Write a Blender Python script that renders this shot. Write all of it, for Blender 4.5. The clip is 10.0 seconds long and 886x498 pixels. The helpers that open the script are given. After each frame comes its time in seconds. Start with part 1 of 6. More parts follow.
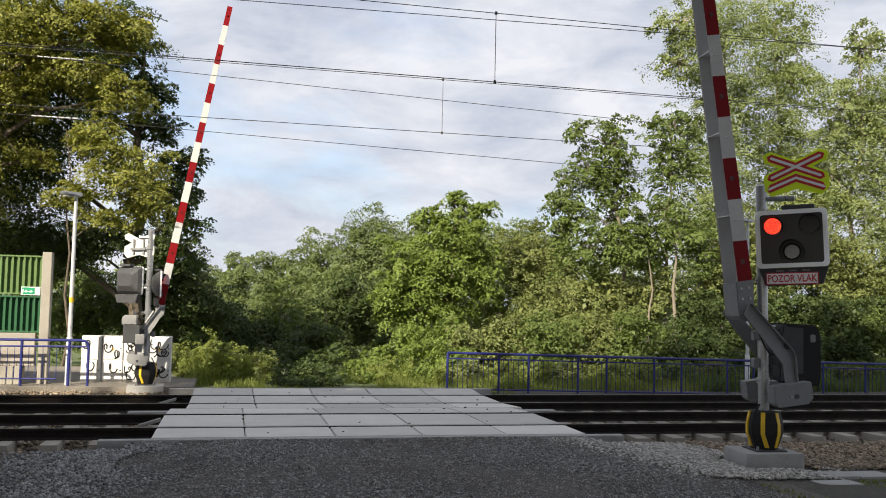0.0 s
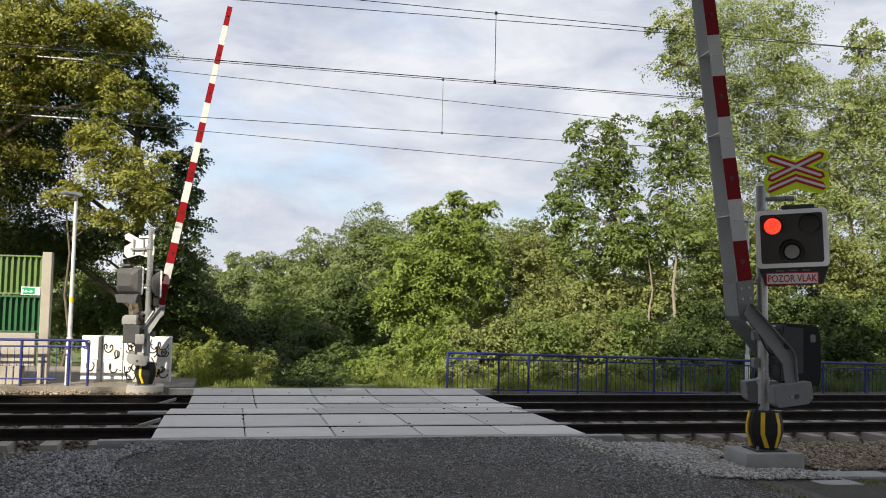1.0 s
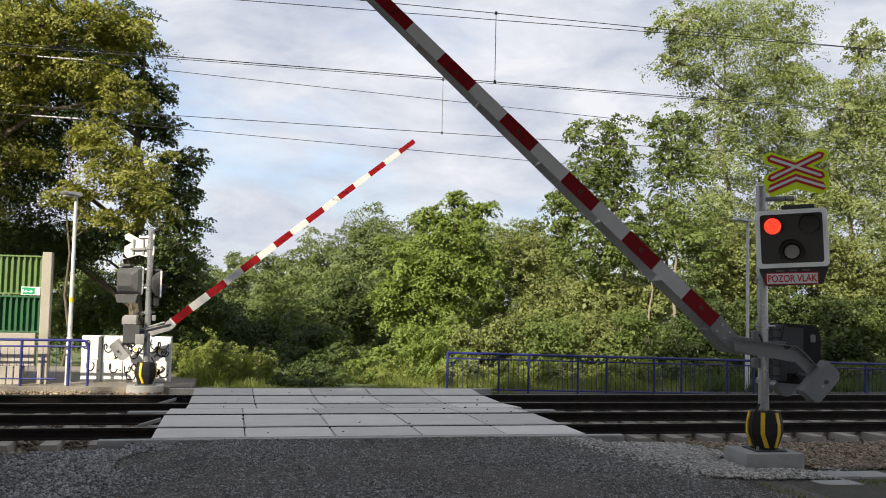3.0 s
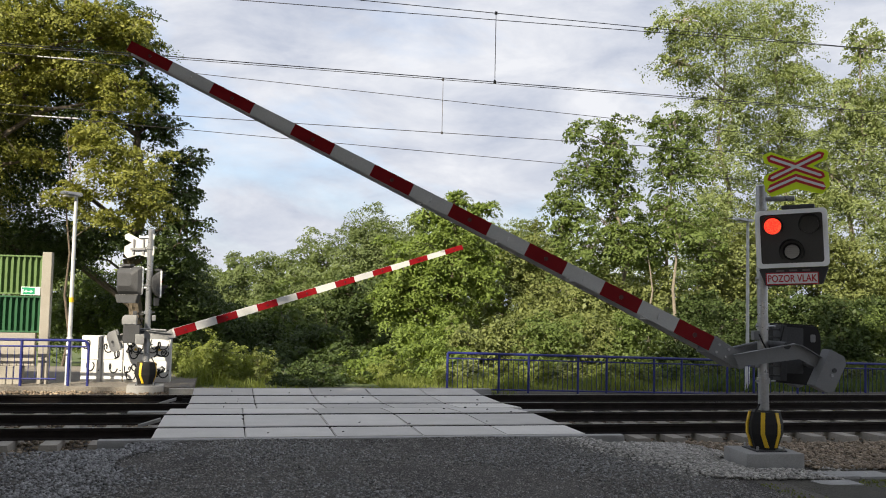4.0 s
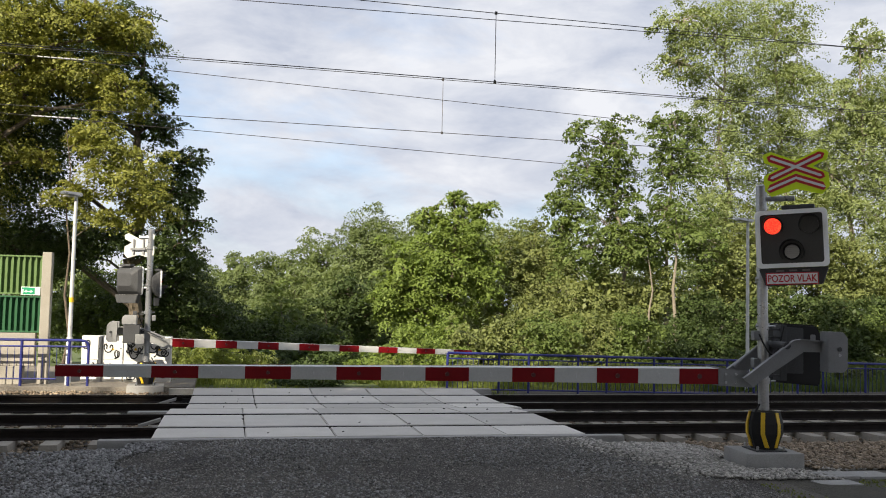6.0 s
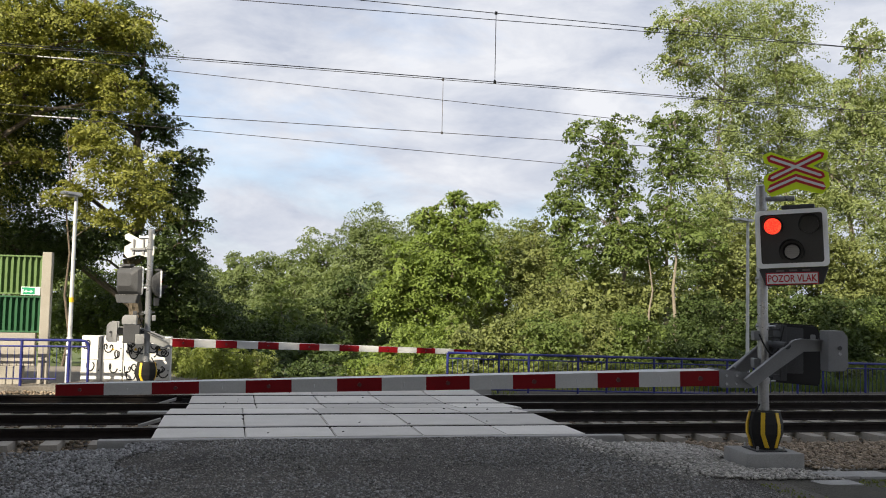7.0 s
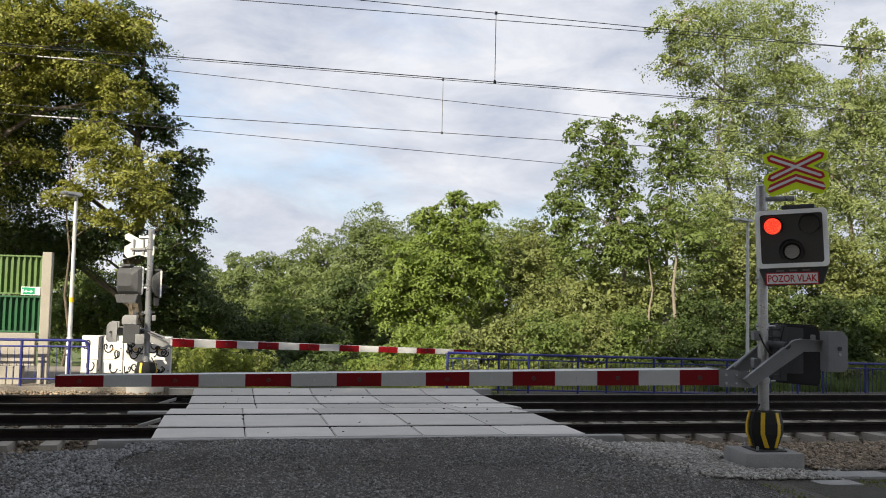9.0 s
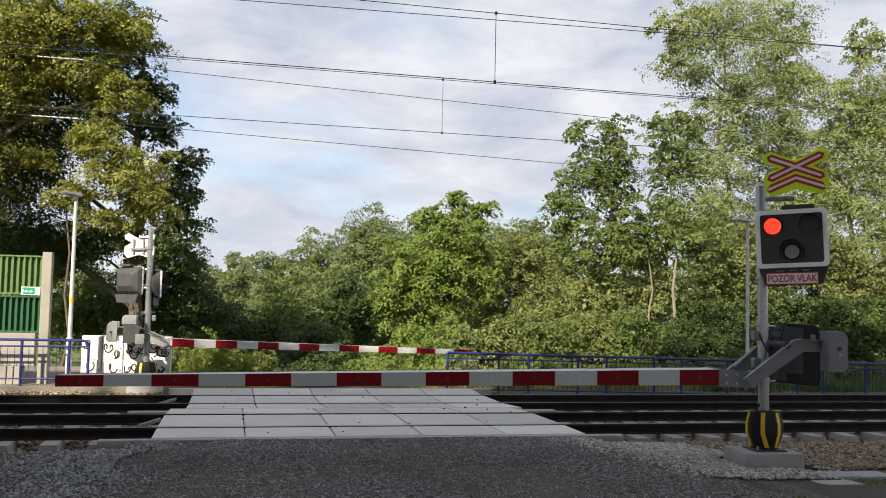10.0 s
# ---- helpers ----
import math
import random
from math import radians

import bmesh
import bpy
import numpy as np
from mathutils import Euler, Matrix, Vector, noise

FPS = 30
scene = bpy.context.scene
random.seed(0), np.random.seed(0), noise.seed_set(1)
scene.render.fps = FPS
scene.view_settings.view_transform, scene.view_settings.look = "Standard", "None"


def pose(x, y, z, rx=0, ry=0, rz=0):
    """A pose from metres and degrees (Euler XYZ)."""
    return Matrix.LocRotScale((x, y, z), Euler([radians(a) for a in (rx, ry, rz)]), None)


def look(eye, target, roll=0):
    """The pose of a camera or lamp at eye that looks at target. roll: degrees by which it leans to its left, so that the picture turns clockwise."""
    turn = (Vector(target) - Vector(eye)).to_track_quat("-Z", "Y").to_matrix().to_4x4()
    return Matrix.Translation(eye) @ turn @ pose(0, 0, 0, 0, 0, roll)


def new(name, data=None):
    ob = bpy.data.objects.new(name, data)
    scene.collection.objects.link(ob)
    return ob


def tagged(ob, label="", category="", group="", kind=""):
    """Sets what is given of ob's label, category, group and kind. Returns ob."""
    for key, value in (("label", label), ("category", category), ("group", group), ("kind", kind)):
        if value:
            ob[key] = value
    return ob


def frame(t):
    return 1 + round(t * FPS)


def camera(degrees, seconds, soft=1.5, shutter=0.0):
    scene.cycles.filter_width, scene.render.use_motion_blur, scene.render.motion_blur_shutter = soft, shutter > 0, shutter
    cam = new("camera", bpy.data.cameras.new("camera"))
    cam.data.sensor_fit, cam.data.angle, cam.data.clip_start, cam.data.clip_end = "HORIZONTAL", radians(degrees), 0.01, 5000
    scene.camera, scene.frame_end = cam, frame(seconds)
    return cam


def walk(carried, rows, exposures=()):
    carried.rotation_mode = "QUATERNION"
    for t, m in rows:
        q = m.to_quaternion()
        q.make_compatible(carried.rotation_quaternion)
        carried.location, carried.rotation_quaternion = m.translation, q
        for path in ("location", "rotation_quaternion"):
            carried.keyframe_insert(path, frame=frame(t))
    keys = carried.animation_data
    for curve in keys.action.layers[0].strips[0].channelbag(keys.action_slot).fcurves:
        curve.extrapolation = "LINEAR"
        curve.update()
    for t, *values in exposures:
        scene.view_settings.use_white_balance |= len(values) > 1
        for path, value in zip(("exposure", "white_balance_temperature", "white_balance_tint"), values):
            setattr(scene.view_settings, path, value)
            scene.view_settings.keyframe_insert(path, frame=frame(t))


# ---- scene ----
cam = camera(51.58, 10.0, soft=1.0)
YAW, PITCH, ROLL = radians(12.846), radians(3.380), 1.294
EYE = Vector((0.0, 0.0, 1.816))
AIM = EYE + Vector((math.sin(YAW) * math.cos(PITCH), math.cos(YAW) * math.cos(PITCH), math.sin(PITCH)))
VIEW = look(EYE, AIM, ROLL)
walk(cam, [(0.0, VIEW), (10.0, VIEW)], [(0.0, 0.62, 6750, 10), (10.0, 0.62, 6750, 10)])

# ---- light ----
SUN_EL, SUN_AZ = radians(33), radians(40)
SUN_WAY = Vector((-math.sin(SUN_AZ) * math.cos(SUN_EL), -math.cos(SUN_AZ) * math.cos(SUN_EL), math.sin(SUN_EL)))
sun = new("sun", bpy.data.lights.new("sun", "SUN"))
sun.data.energy, sun.data.angle, sun.data.color = 6.4, radians(0.6), (1.0, 0.92, 0.77)
sun.matrix_world = look(SUN_WAY * 60, (0, 0, 0))

world = bpy.data.worlds.new("sky")
scene.world = world
world.use_nodes = True
wn, wl = world.node_tree.nodes, world.node_tree.links
wn.clear()


def wnode(kind, **kw):
    n = wn.new(kind)
    for k, v in kw.items():
        n.inputs[k].default_value = v
    return n


sky = wn.new("ShaderNodeTexSky")
sky.sky_type, sky.sun_disc = "NISHITA", False
sky.sun_elevation, sky.sun_rotation = SUN_EL, radians(180 + 40)
sky.air_density, sky.dust_density, sky.ozone_density = 1.0, 1.2, 1.5
coord = wn.new("ShaderNodeTexCoord")
squash = wn.new("ShaderNodeMapping")
squash.inputs["Scale"].default_value = (1.0, 1.0, 2.6)
squash.inputs["Location"].default_value = (0.35, 0.1, 0.2)
big = wnode("ShaderNodeTexNoise", Scale=2.6, Detail=7.0, Roughness=0.55, Distortion=0.25)
fine = wnode("ShaderNodeTexNoise", Scale=6.5, Detail=6.0, Roughness=0.6, Distortion=0.3)
cover = wn.new("ShaderNodeValToRGB")
cover.color_ramp.elements[0].position, cover.color_ramp.elements[1].position = 0.27, 0.50
shade = wn.new("ShaderNodeValToRGB")
shade.color_ramp.elements[0].position, shade.color_ramp.elements[0].color = 0.34, (3.4, 3.8, 4.75, 1)
shade.color_ramp.elements[1].position, shade.color_ramp.elements[1].color = 0.68, (5.65, 5.88, 6.4, 1)
blend = wn.new("ShaderNodeMix")
blend.data_type = "RGBA"
lift = wn.new("ShaderNodeMix")
lift.data_type, lift.blend_type = "RGBA", "ADD"
lift.inputs[0].default_value = 1.0
lift.inputs[7].default_value = (0.6, 0.9, 1.5, 1)
back = wnode("ShaderNodeBackground", Strength=0.1)
wout = wn.new("ShaderNodeOutputWorld")
wl.new(coord.outputs["Generated"], squash.inputs["Vector"])
for n in (big, fine):
    wl.new(squash.outputs["Vector"], n.inputs["Vector"])
wl.new(big.outputs["Fac"], cover.inputs["Fac"])
wl.new(fine.outputs["Fac"], shade.inputs["Fac"])
wl.new(sky.outputs["Color"], lift.inputs[6])
wl.new(cover.outputs["Color"], blend.inputs[0])
wl.new(lift.outputs[2], blend.inputs[6])
wl.new(shade.outputs["Color"], blend.inputs[7])
wl.new(blend.outputs[2], back.inputs["Color"])
wl.new(back.outputs["Background"], wout.inputs["Surface"])


# ---- materials ----
def mat(name, a, b=None, rough=0.7, metal=0.0, scale=8.0, grain=60.0, bump=0.15, spread=0.35, per=None, dist=0.01, spec=0.5):
    """Two colours mixed by noise at two scales, with fine relief; per: 'object' or 'island' adds a random shift of value."""
    b = b or tuple(c * 0.75 for c in a)
    m = bpy.data.materials.new(name)
    m.use_nodes = True
    nt = m.node_tree
    n, l = nt.nodes, nt.links
    bs = n["Principled BSDF"]
    tc = n.new("ShaderNodeTexCoord")
    n1, n2 = n.new("ShaderNodeTexNoise"), n.new("ShaderNodeTexNoise")
    n1.inputs["Scale"].default_value, n1.inputs["Detail"].default_value = scale, 5.0
    n2.inputs["Scale"].default_value, n2.inputs["Detail"].default_value = grain, 4.0
    for k in (n1, n2):
        l.new(tc.outputs["Object"], k.inputs["Vector"])
    add = n.new("ShaderNodeMath")
    add.operation = "MULTIPLY_ADD"
    add.inputs[1].default_value = 0.6
    l.new(n2.outputs["Fac"], add.inputs[0])
    half = n.new("ShaderNodeMath")
    half.operation = "MULTIPLY"
    half.inputs[1].default_value = 0.4
    l.new(n1.outputs["Fac"], half.inputs[0])
    l.new(half.outputs[0], add.inputs[2])
    ramp = n.new("ShaderNodeMapRange")
    ramp.inputs[1].default_value, ramp.inputs[2].default_value = 0.5 - spread / 2, 0.5 + spread / 2
    l.new(add.outputs[0], ramp.inputs[0])
    mix = n.new("ShaderNodeMix")
    mix.data_type = "RGBA"
    mix.inputs[6].default_value, mix.inputs[7].default_value = (*a, 1), (*b, 1)
    l.new(ramp.outputs[0], mix.inputs[0])
    col = mix.outputs[2]
    if per:
        if per == "object":
            src = n.new("ShaderNodeObjectInfo").outputs["Random"]
        else:
            src = n.new("ShaderNodeNewGeometry").outputs["Random Per Island"]
        mr = n.new("ShaderNodeMapRange")
        mr.inputs[3].default_value, mr.inputs[4].default_value = (0.8, 1.15) if per == "object" else (0.5, 1.45)
        l.new(src, mr.inputs[0])
        hsv = n.new("ShaderNodeHueSaturation")
        l.new(mr.outputs[0], hsv.inputs["Value"])
        l.new(col, hsv.inputs["Color"])
        col = hsv.outputs[0]
    l.new(col, bs.inputs["Base Color"])
    bs.inputs["Metallic"].default_value = metal
    bs.inputs["Specular IOR Level"].default_value = spec
    rr = n.new("ShaderNodeMapRange")
    rr.inputs[3].default_value, rr.inputs[4].default_value = max(0.05, rough - 0.12), min(1.0, rough + 0.12)
    l.new(n1.outputs["Fac"], rr.inputs[0])
    l.new(rr.outputs[0], bs.inputs["Roughness"])
    if bump:
        bp = n.new("ShaderNodeBump")
        bp.inputs["Strength"].default_value, bp.inputs["Distance"].default_value = bump, dist
        l.new(n2.outputs["Fac"], bp.inputs["Height"])
        l.new(bp.outputs[0], bs.inputs["Normal"])
    return m


def leaf_mat(name, a, b, trans=0.24):
    """Leaves: two greens by leaf, a part of the light passing through."""
    m = bpy.data.materials.new(name)
    m.use_nodes = True
    n, l = m.node_tree.nodes, m.node_tree.links
    bs, out = n["Principled BSDF"], n["Material Output"]
    bs.inputs["Roughness"].default_value = 0.5
    bs.inputs["Specular IOR Level"].default_value = 0.18
    geo = n.new("ShaderNodeNewGeometry")
    tc = n.new("ShaderNodeTexCoord")
    ns = n.new("ShaderNodeTexNoise")
    ns.inputs["Scale"].default_value = 0.7
    l.new(tc.outputs["Object"], ns.inputs["Vector"])
    av = n.new("ShaderNodeMath")
    av.operation = "MULTIPLY_ADD"
    av.inputs[1].default_value = 0.55
    l.new(geo.outputs["Random Per Island"], av.inputs[0])
    h = n.new("ShaderNodeMath")
    h.operation = "MULTIPLY"
    h.inputs[1].default_value = 0.5
    l.new(ns.outputs["Fac"], h.inputs[0])
    l.new(h.outputs[0], av.inputs[2])
    mix = n.new("ShaderNodeMix")
    mix.data_type = "RGBA"
    mix.inputs[6].default_value, mix.inputs[7].default_value = (a[0] * 1.38, a[1] * 1.3, a[2] * 1.25, 1), (b[0] * 1.43, b[1] * 1.35, b[2] * 1.3, 1)
    l.new(av.outputs[0], mix.inputs[0])
    l.new(mix.outputs[2], bs.inputs["Base Color"])
    tr = n.new("ShaderNodeBsdfTranslucent")
    tint = n.new("ShaderNodeMix")
    tint.data_type, tint.blend_type = "RGBA", "MULTIPLY"
    tint.inputs[0].default_value = 1.0
    tint.inputs[7].default_value = (1.5, 1.5, 0.5, 1)
    l.new(mix.outputs[2], tint.inputs[6])
    l.new(tint.outputs[2], tr.inputs["Color"])
    ms = n.new("ShaderNodeMixShader")
    ms.inputs[0].default_value = trans
    l.new(bs.outputs[0], ms.inputs[1])
    l.new(tr.outputs[0], ms.inputs[2])
    l.new(ms.outputs[0], out.inputs["Surface"])
    return m


M = {
    "asphalt": mat("worn_asphalt", (0.026, 0.0225, 0.0195), (0.118, 0.106, 0.092), 0.92, scale=0.8, grain=48, bump=1.0, spread=0.22, dist=0.04),
    "sand": mat("sandy_paving", (0.13, 0.112, 0.09), (0.25, 0.225, 0.19), 0.95, scale=0.7, grain=30, bump=0.8, dist=0.03),
    # earth colour darkened to stand for shadow between the gravel stones
    "earth": mat("earth", (0.055, 0.048, 0.04), (0.12, 0.107, 0.09), 0.95, scale=0.7, grain=30, bump=0.8, dist=0.03),
    "meadow": mat("meadow", (0.05, 0.085, 0.02), (0.11, 0.13, 0.045), 0.95, scale=0.4, grain=14, bump=0.8, dist=0.05),
    "gravel": mat("grey_gravel", (0.145, 0.142, 0.14), (0.33, 0.325, 0.318), 0.9, scale=9, grain=70, bump=0.3, per="island"),
    "grit": mat("dark_grit", (0.038, 0.034, 0.029), (0.31, 0.292, 0.262), 0.9, scale=9, grain=70, bump=0.2, per="island"),
    "chips": mat("stone_chippings", (0.10, 0.098, 0.095), (0.34, 0.335, 0.32), 0.9, scale=9, grain=70, bump=0.2, per="island"),
    "soil": mat("dark_soil", (0.03, 0.027, 0.02), (0.075, 0.068, 0.05), 0.95, scale=2.5, grain=30, bump=1.0, dist=0.03),
    "ballast": mat("brown_ballast", (0.15, 0.108, 0.07), (0.33, 0.26, 0.185), 0.9, scale=9, grain=60, bump=0.3, per="island"),
    "shoulder": mat("shoulder_gravel", (0.24, 0.225, 0.20), (0.48, 0.455, 0.41), 0.9, scale=9, grain=60, bump=0.3, per="island"),
    "litter": mat("dry_litter", (0.03, 0.027, 0.022), (0.06, 0.05, 0.04), 0.9, scale=9, grain=60, bump=0.2),
    "bed": mat("ballast_bed", (0.025, 0.021, 0.017), (0.075, 0.064, 0.052), 0.95, scale=6, grain=28, bump=1.0, dist=0.04),
    "concrete": mat("light_concrete", (0.60, 0.57, 0.525), (0.49, 0.465, 0.425), 0.85, scale=2.5, grain=50, bump=0.15, per="object"),
    "kerb": mat("kerb_concrete", (0.36, 0.352, 0.335), (0.25, 0.243, 0.23), 0.88, scale=4, grain=60, bump=0.25),
    "sleeper": mat("sleeper_concrete", (0.36, 0.33, 0.28), (0.25, 0.22, 0.18), 0.9, scale=5, grain=50, bump=0.25, per="object"),
    "rail": mat("rusty_rail", (0.022, 0.016, 0.013), (0.011, 0.009, 0.008), 0.8, 0.0, spec=0.2, scale=6, grain=70, bump=0.25),
    "railtop": mat("polished_rail_head", (0.30, 0.29, 0.28), (0.20, 0.185, 0.17), 0.36, 0.9, scale=3, grain=80, bump=0.05),
    "steel": mat("galvanised_steel", (0.42, 0.425, 0.43), (0.29, 0.295, 0.30), 0.30, 0.72, scale=7, grain=45, bump=0.06),
    "grey": mat("grey_paint", (0.20, 0.202, 0.205), (0.15, 0.152, 0.155), 0.5, 0.1, scale=5, grain=60, bump=0.05),
    "darkgrey": mat("dark_grey_paint", (0.07, 0.072, 0.075), (0.045, 0.045, 0.047), 0.6, 0.0, spec=0.25, scale=5, grain=60, bump=0.05),
    "black": mat("black_rubber", (0.014, 0.014, 0.015), (0.022, 0.021, 0.020), 0.65, 0.0, spec=0.2, scale=6, grain=70, bump=0.1),
    "matt": mat("matt_black_board", (0.03, 0.029, 0.028), (0.05, 0.048, 0.046), 0.42, 0.0, scale=4, grain=60, bump=0.03),
    "white": mat("white_paint", (0.78, 0.78, 0.77), (0.66, 0.66, 0.65), 0.5, scale=4, grain=60, bump=0.04),
    "trim": mat("pale_metal_trim", (0.90, 0.90, 0.89), (0.82, 0.82, 0.81), 0.35, 0.0, scale=4, grain=60, bump=0.02),
    "signred": mat("red_sign_film", (0.50, 0.02, 0.03), (0.42, 0.016, 0.024), 0.45, scale=4, grain=60, bump=0.02),
    # lighter copy of the grey paint: sun on the far barrier put into colour
    "sunlitgrey": mat("sunlit_grey_paint", (0.30, 0.30, 0.297), (0.235, 0.235, 0.23), 0.5, 0.05, scale=5, grain=60, bump=0.05),
    "dull": mat("dull_white_film", (0.52, 0.52, 0.505), (0.43, 0.43, 0.415), 0.5, spec=0.2, scale=4, grain=60, bump=0.04),
    "alu": mat("bare_aluminium", (0.58, 0.585, 0.585), (0.47, 0.475, 0.475), 0.5, 0.2, scale=5, grain=50, bump=0.05),
    "red": mat("red_film", (0.20, 0.004, 0.007), (0.155, 0.003, 0.006), 0.5, spec=0.15, scale=4, grain=60, bump=0.04),
    "hole": mat("dark_reflector", (0.05, 0.004, 0.004), (0.08, 0.006, 0.006), 0.35, bump=0.0),
    "lime": mat("fluorescent_yellow", (0.72, 0.93, 0.02), (0.66, 0.86, 0.018), 0.4, scale=3, grain=40, bump=0.02),
    "yellow": mat("yellow_film", (0.75, 0.48, 0.02), (0.62, 0.38, 0.015), 0.5, scale=8, grain=60, bump=0.05),
    "blue": mat("blue_paint", (0.020, 0.026, 0.17), (0.016, 0.02, 0.12), 0.45, 0.1, scale=6, grain=60, bump=0.05),
    "green1": mat("light_green_panel", (0.11, 0.185, 0.055), (0.085, 0.15, 0.045), 0.6, scale=2, grain=40, bump=0.05),
    "green2": mat("dark_green_panel", (0.012, 0.095, 0.032), (0.010, 0.075, 0.026), 0.6, scale=2, grain=40, bump=0.05),
    "post": mat("post_concrete", (0.35, 0.325, 0.275), (0.27, 0.245, 0.205), 0.9, scale=3, grain=60, bump=0.2),
    "cabinet": mat("cabinet_plastic", (0.72, 0.71, 0.68), (0.62, 0.61, 0.58), 0.6, scale=2, grain=40, bump=0.05),
    "cream": mat("rendered_wall", (0.40, 0.365, 0.31), (0.30, 0.275, 0.23), 0.9, scale=2, grain=40, bump=0.2),
    "spray": mat("black_spray_paint", (0.02, 0.02, 0.022), (0.035, 0.035, 0.035), 0.6, bump=0.0),
    "signgreen": mat("sign_green", (0.01, 0.30, 0.14), (0.01, 0.26, 0.12), 0.4, bump=0.0),
    "wire": mat("wire", (0.09, 0.085, 0.085), (0.06, 0.055, 0.05), 0.5, 0.6, bump=0.0),
    "bark": mat("bark", (0.16, 0.125, 0.09), (0.07, 0.055, 0.04), 0.95, scale=5, grain=25, bump=0.8, dist=0.03),
    "palebark": mat("pale_bark", (0.27, 0.235, 0.18), (0.15, 0.125, 0.095), 0.95, scale=5, grain=25, bump=0.6, dist=0.03),
    "leafyellow": leaf_mat("yellow_green_leaves", (0.062, 0.085, 0.017), (0.215, 0.222, 0.055), 0.22),
    # dark green leaves; the colour also stands in for shade on hedge and undergrowth
    "leafdark_shade": leaf_mat("dark_and_shaded_leaves", (0.024, 0.042, 0.014), (0.055, 0.08, 0.026), 0.2),
    "leaffresh": leaf_mat("fresh_leaves", (0.062, 0.10, 0.022), (0.135, 0.185, 0.045)),
    "leafmid": leaf_mat("maple_leaves", (0.049, 0.078, 0.022), (0.112, 0.154, 0.046)),
    "leafolive": leaf_mat("olive_leaves", (0.064, 0.089, 0.031), (0.152, 0.176, 0.064)),
    "leafgrey": leaf_mat("grey_green_leaves", (0.062, 0.09, 0.036), (0.125, 0.16, 0.068)),
    "leafpale": leaf_mat("pale_poplar_leaves", (0.085, 0.118, 0.050), (0.20, 0.243, 0.108), 0.3),
    "leafweed": leaf_mat("weed_leaves", (0.09, 0.125, 0.035), (0.20, 0.235, 0.075), 0.4),
    "grass": leaf_mat("tall_grass", (0.10, 0.14, 0.03), (0.25, 0.28, 0.08), 0.4),
}
glow = bpy.data.materials.new("lit_red_lamp")
glow.use_nodes = True
gn, gl = glow.node_tree.nodes, glow.node_tree.links
ge = gn.new("ShaderNodeEmission")
gv = gn.new("ShaderNodeTexVoronoi")
gv.inputs["Scale"].default_value = 105.0
gc = gn.new("ShaderNodeTexCoord")
gr = gn.new("ShaderNodeValToRGB")
gr.color_ramp.elements[0].color, gr.color_ramp.elements[1].color = (1.0, 0.10, 0.04, 1), (0.70, 0.0, 0.005, 1)
gr.color_ramp.elements[0].position, gr.color_ramp.elements[1].position = 0.15, 0.7
gl.new(gc.outputs["Object"], gv.inputs["Vector"])
gl.new(gv.outputs["Distance"], gr.inputs["Fac"])
gl.new(gr.outputs["Color"], ge.inputs["Color"])
ge.inputs["Strength"].default_value = 1.6
gl.new(ge.outputs[0], gn["Material Output"].inputs["Surface"])
glass = bpy.data.materials.new("clear_lens")
glass.use_nodes = True
gb = glass.node_tree.nodes["Principled BSDF"]
gb.inputs["Base Color"].default_value = (0.36, 0.34, 0.31, 1)
gb.inputs["Roughness"].default_value = 0.12
gb.inputs["Coat Weight"].default_value = 0.6


# ---- mesh tools ----
def shape(name, bm, material, parent=None, label="", m=None, smooth=False):
    me = bpy.data.meshes.new(name)
    bm.to_mesh(me)
    bm.free()
    me.materials.append(material)
    if smooth:
        me.polygons.foreach_set("use_smooth", [True] * len(me.polygons))
    ob = new(name, me)
    if parent is not None:
        ob.parent = parent
    if m is not None:
        ob.matrix_basis = m
    if label:
        tagged(ob, label)
    return ob


part = shape


def box(x0, x1, y0, y1, z0, z1, bevel=0.0, bm=None):
    bm = bm or bmesh.new()
    r = bmesh.ops.create_cube(bm, size=1.0, matrix=Matrix.Translation(((x0 + x1) / 2, (y0 + y1) / 2, (z0 + z1) / 2)) @ Matrix.Diagonal((x1 - x0, y1 - y0, z1 - z0, 1)))
    if bevel:
        es = {e for v in r["verts"] for e in v.link_edges}
        bmesh.ops.bevel(bm, geom=list(es), offset=bevel, segments=2, affect="EDGES", profile=0.6)
    return bm


def tube(a, b, r0, r1=None, seg=16, bm=None, caps=True):
    bm = bm or bmesh.new()
    a, b = Vector(a), Vector(b)
    d = b - a
    m = Matrix.Translation((a + b) / 2) @ d.to_track_quat("Z", "Y").to_matrix().to_4x4()
    bmesh.ops.create_cone(bm, cap_ends=caps, segments=seg, radius1=r0, radius2=r0 if r1 is None else r1, depth=d.length, matrix=m)
    return bm


def slab(points, y0, y1, bevel=0.0, bm=None):
    """A plate: an outline in x and z, from y0 to y1."""
    bm = bm or bmesh.new()
    f = bm.faces.new([bm.verts.new((x, y0, z)) for x, z in points])
    r = bmesh.ops.extrude_face_region(bm, geom=[f])
    vs = [g for g in r["geom"] if isinstance(g, bmesh.types.BMVert)]
    bmesh.ops.translate(bm, verts=vs, vec=(0, y1 - y0, 0))
    bmesh.ops.recalc_face_normals(bm, faces=bm.faces[:])
    if bevel:
        bmesh.ops.bevel(bm, geom=[e for e in bm.edges if e.calc_face_angle(0) > 0.5], offset=bevel, segments=2, affect="EDGES")
    return bm


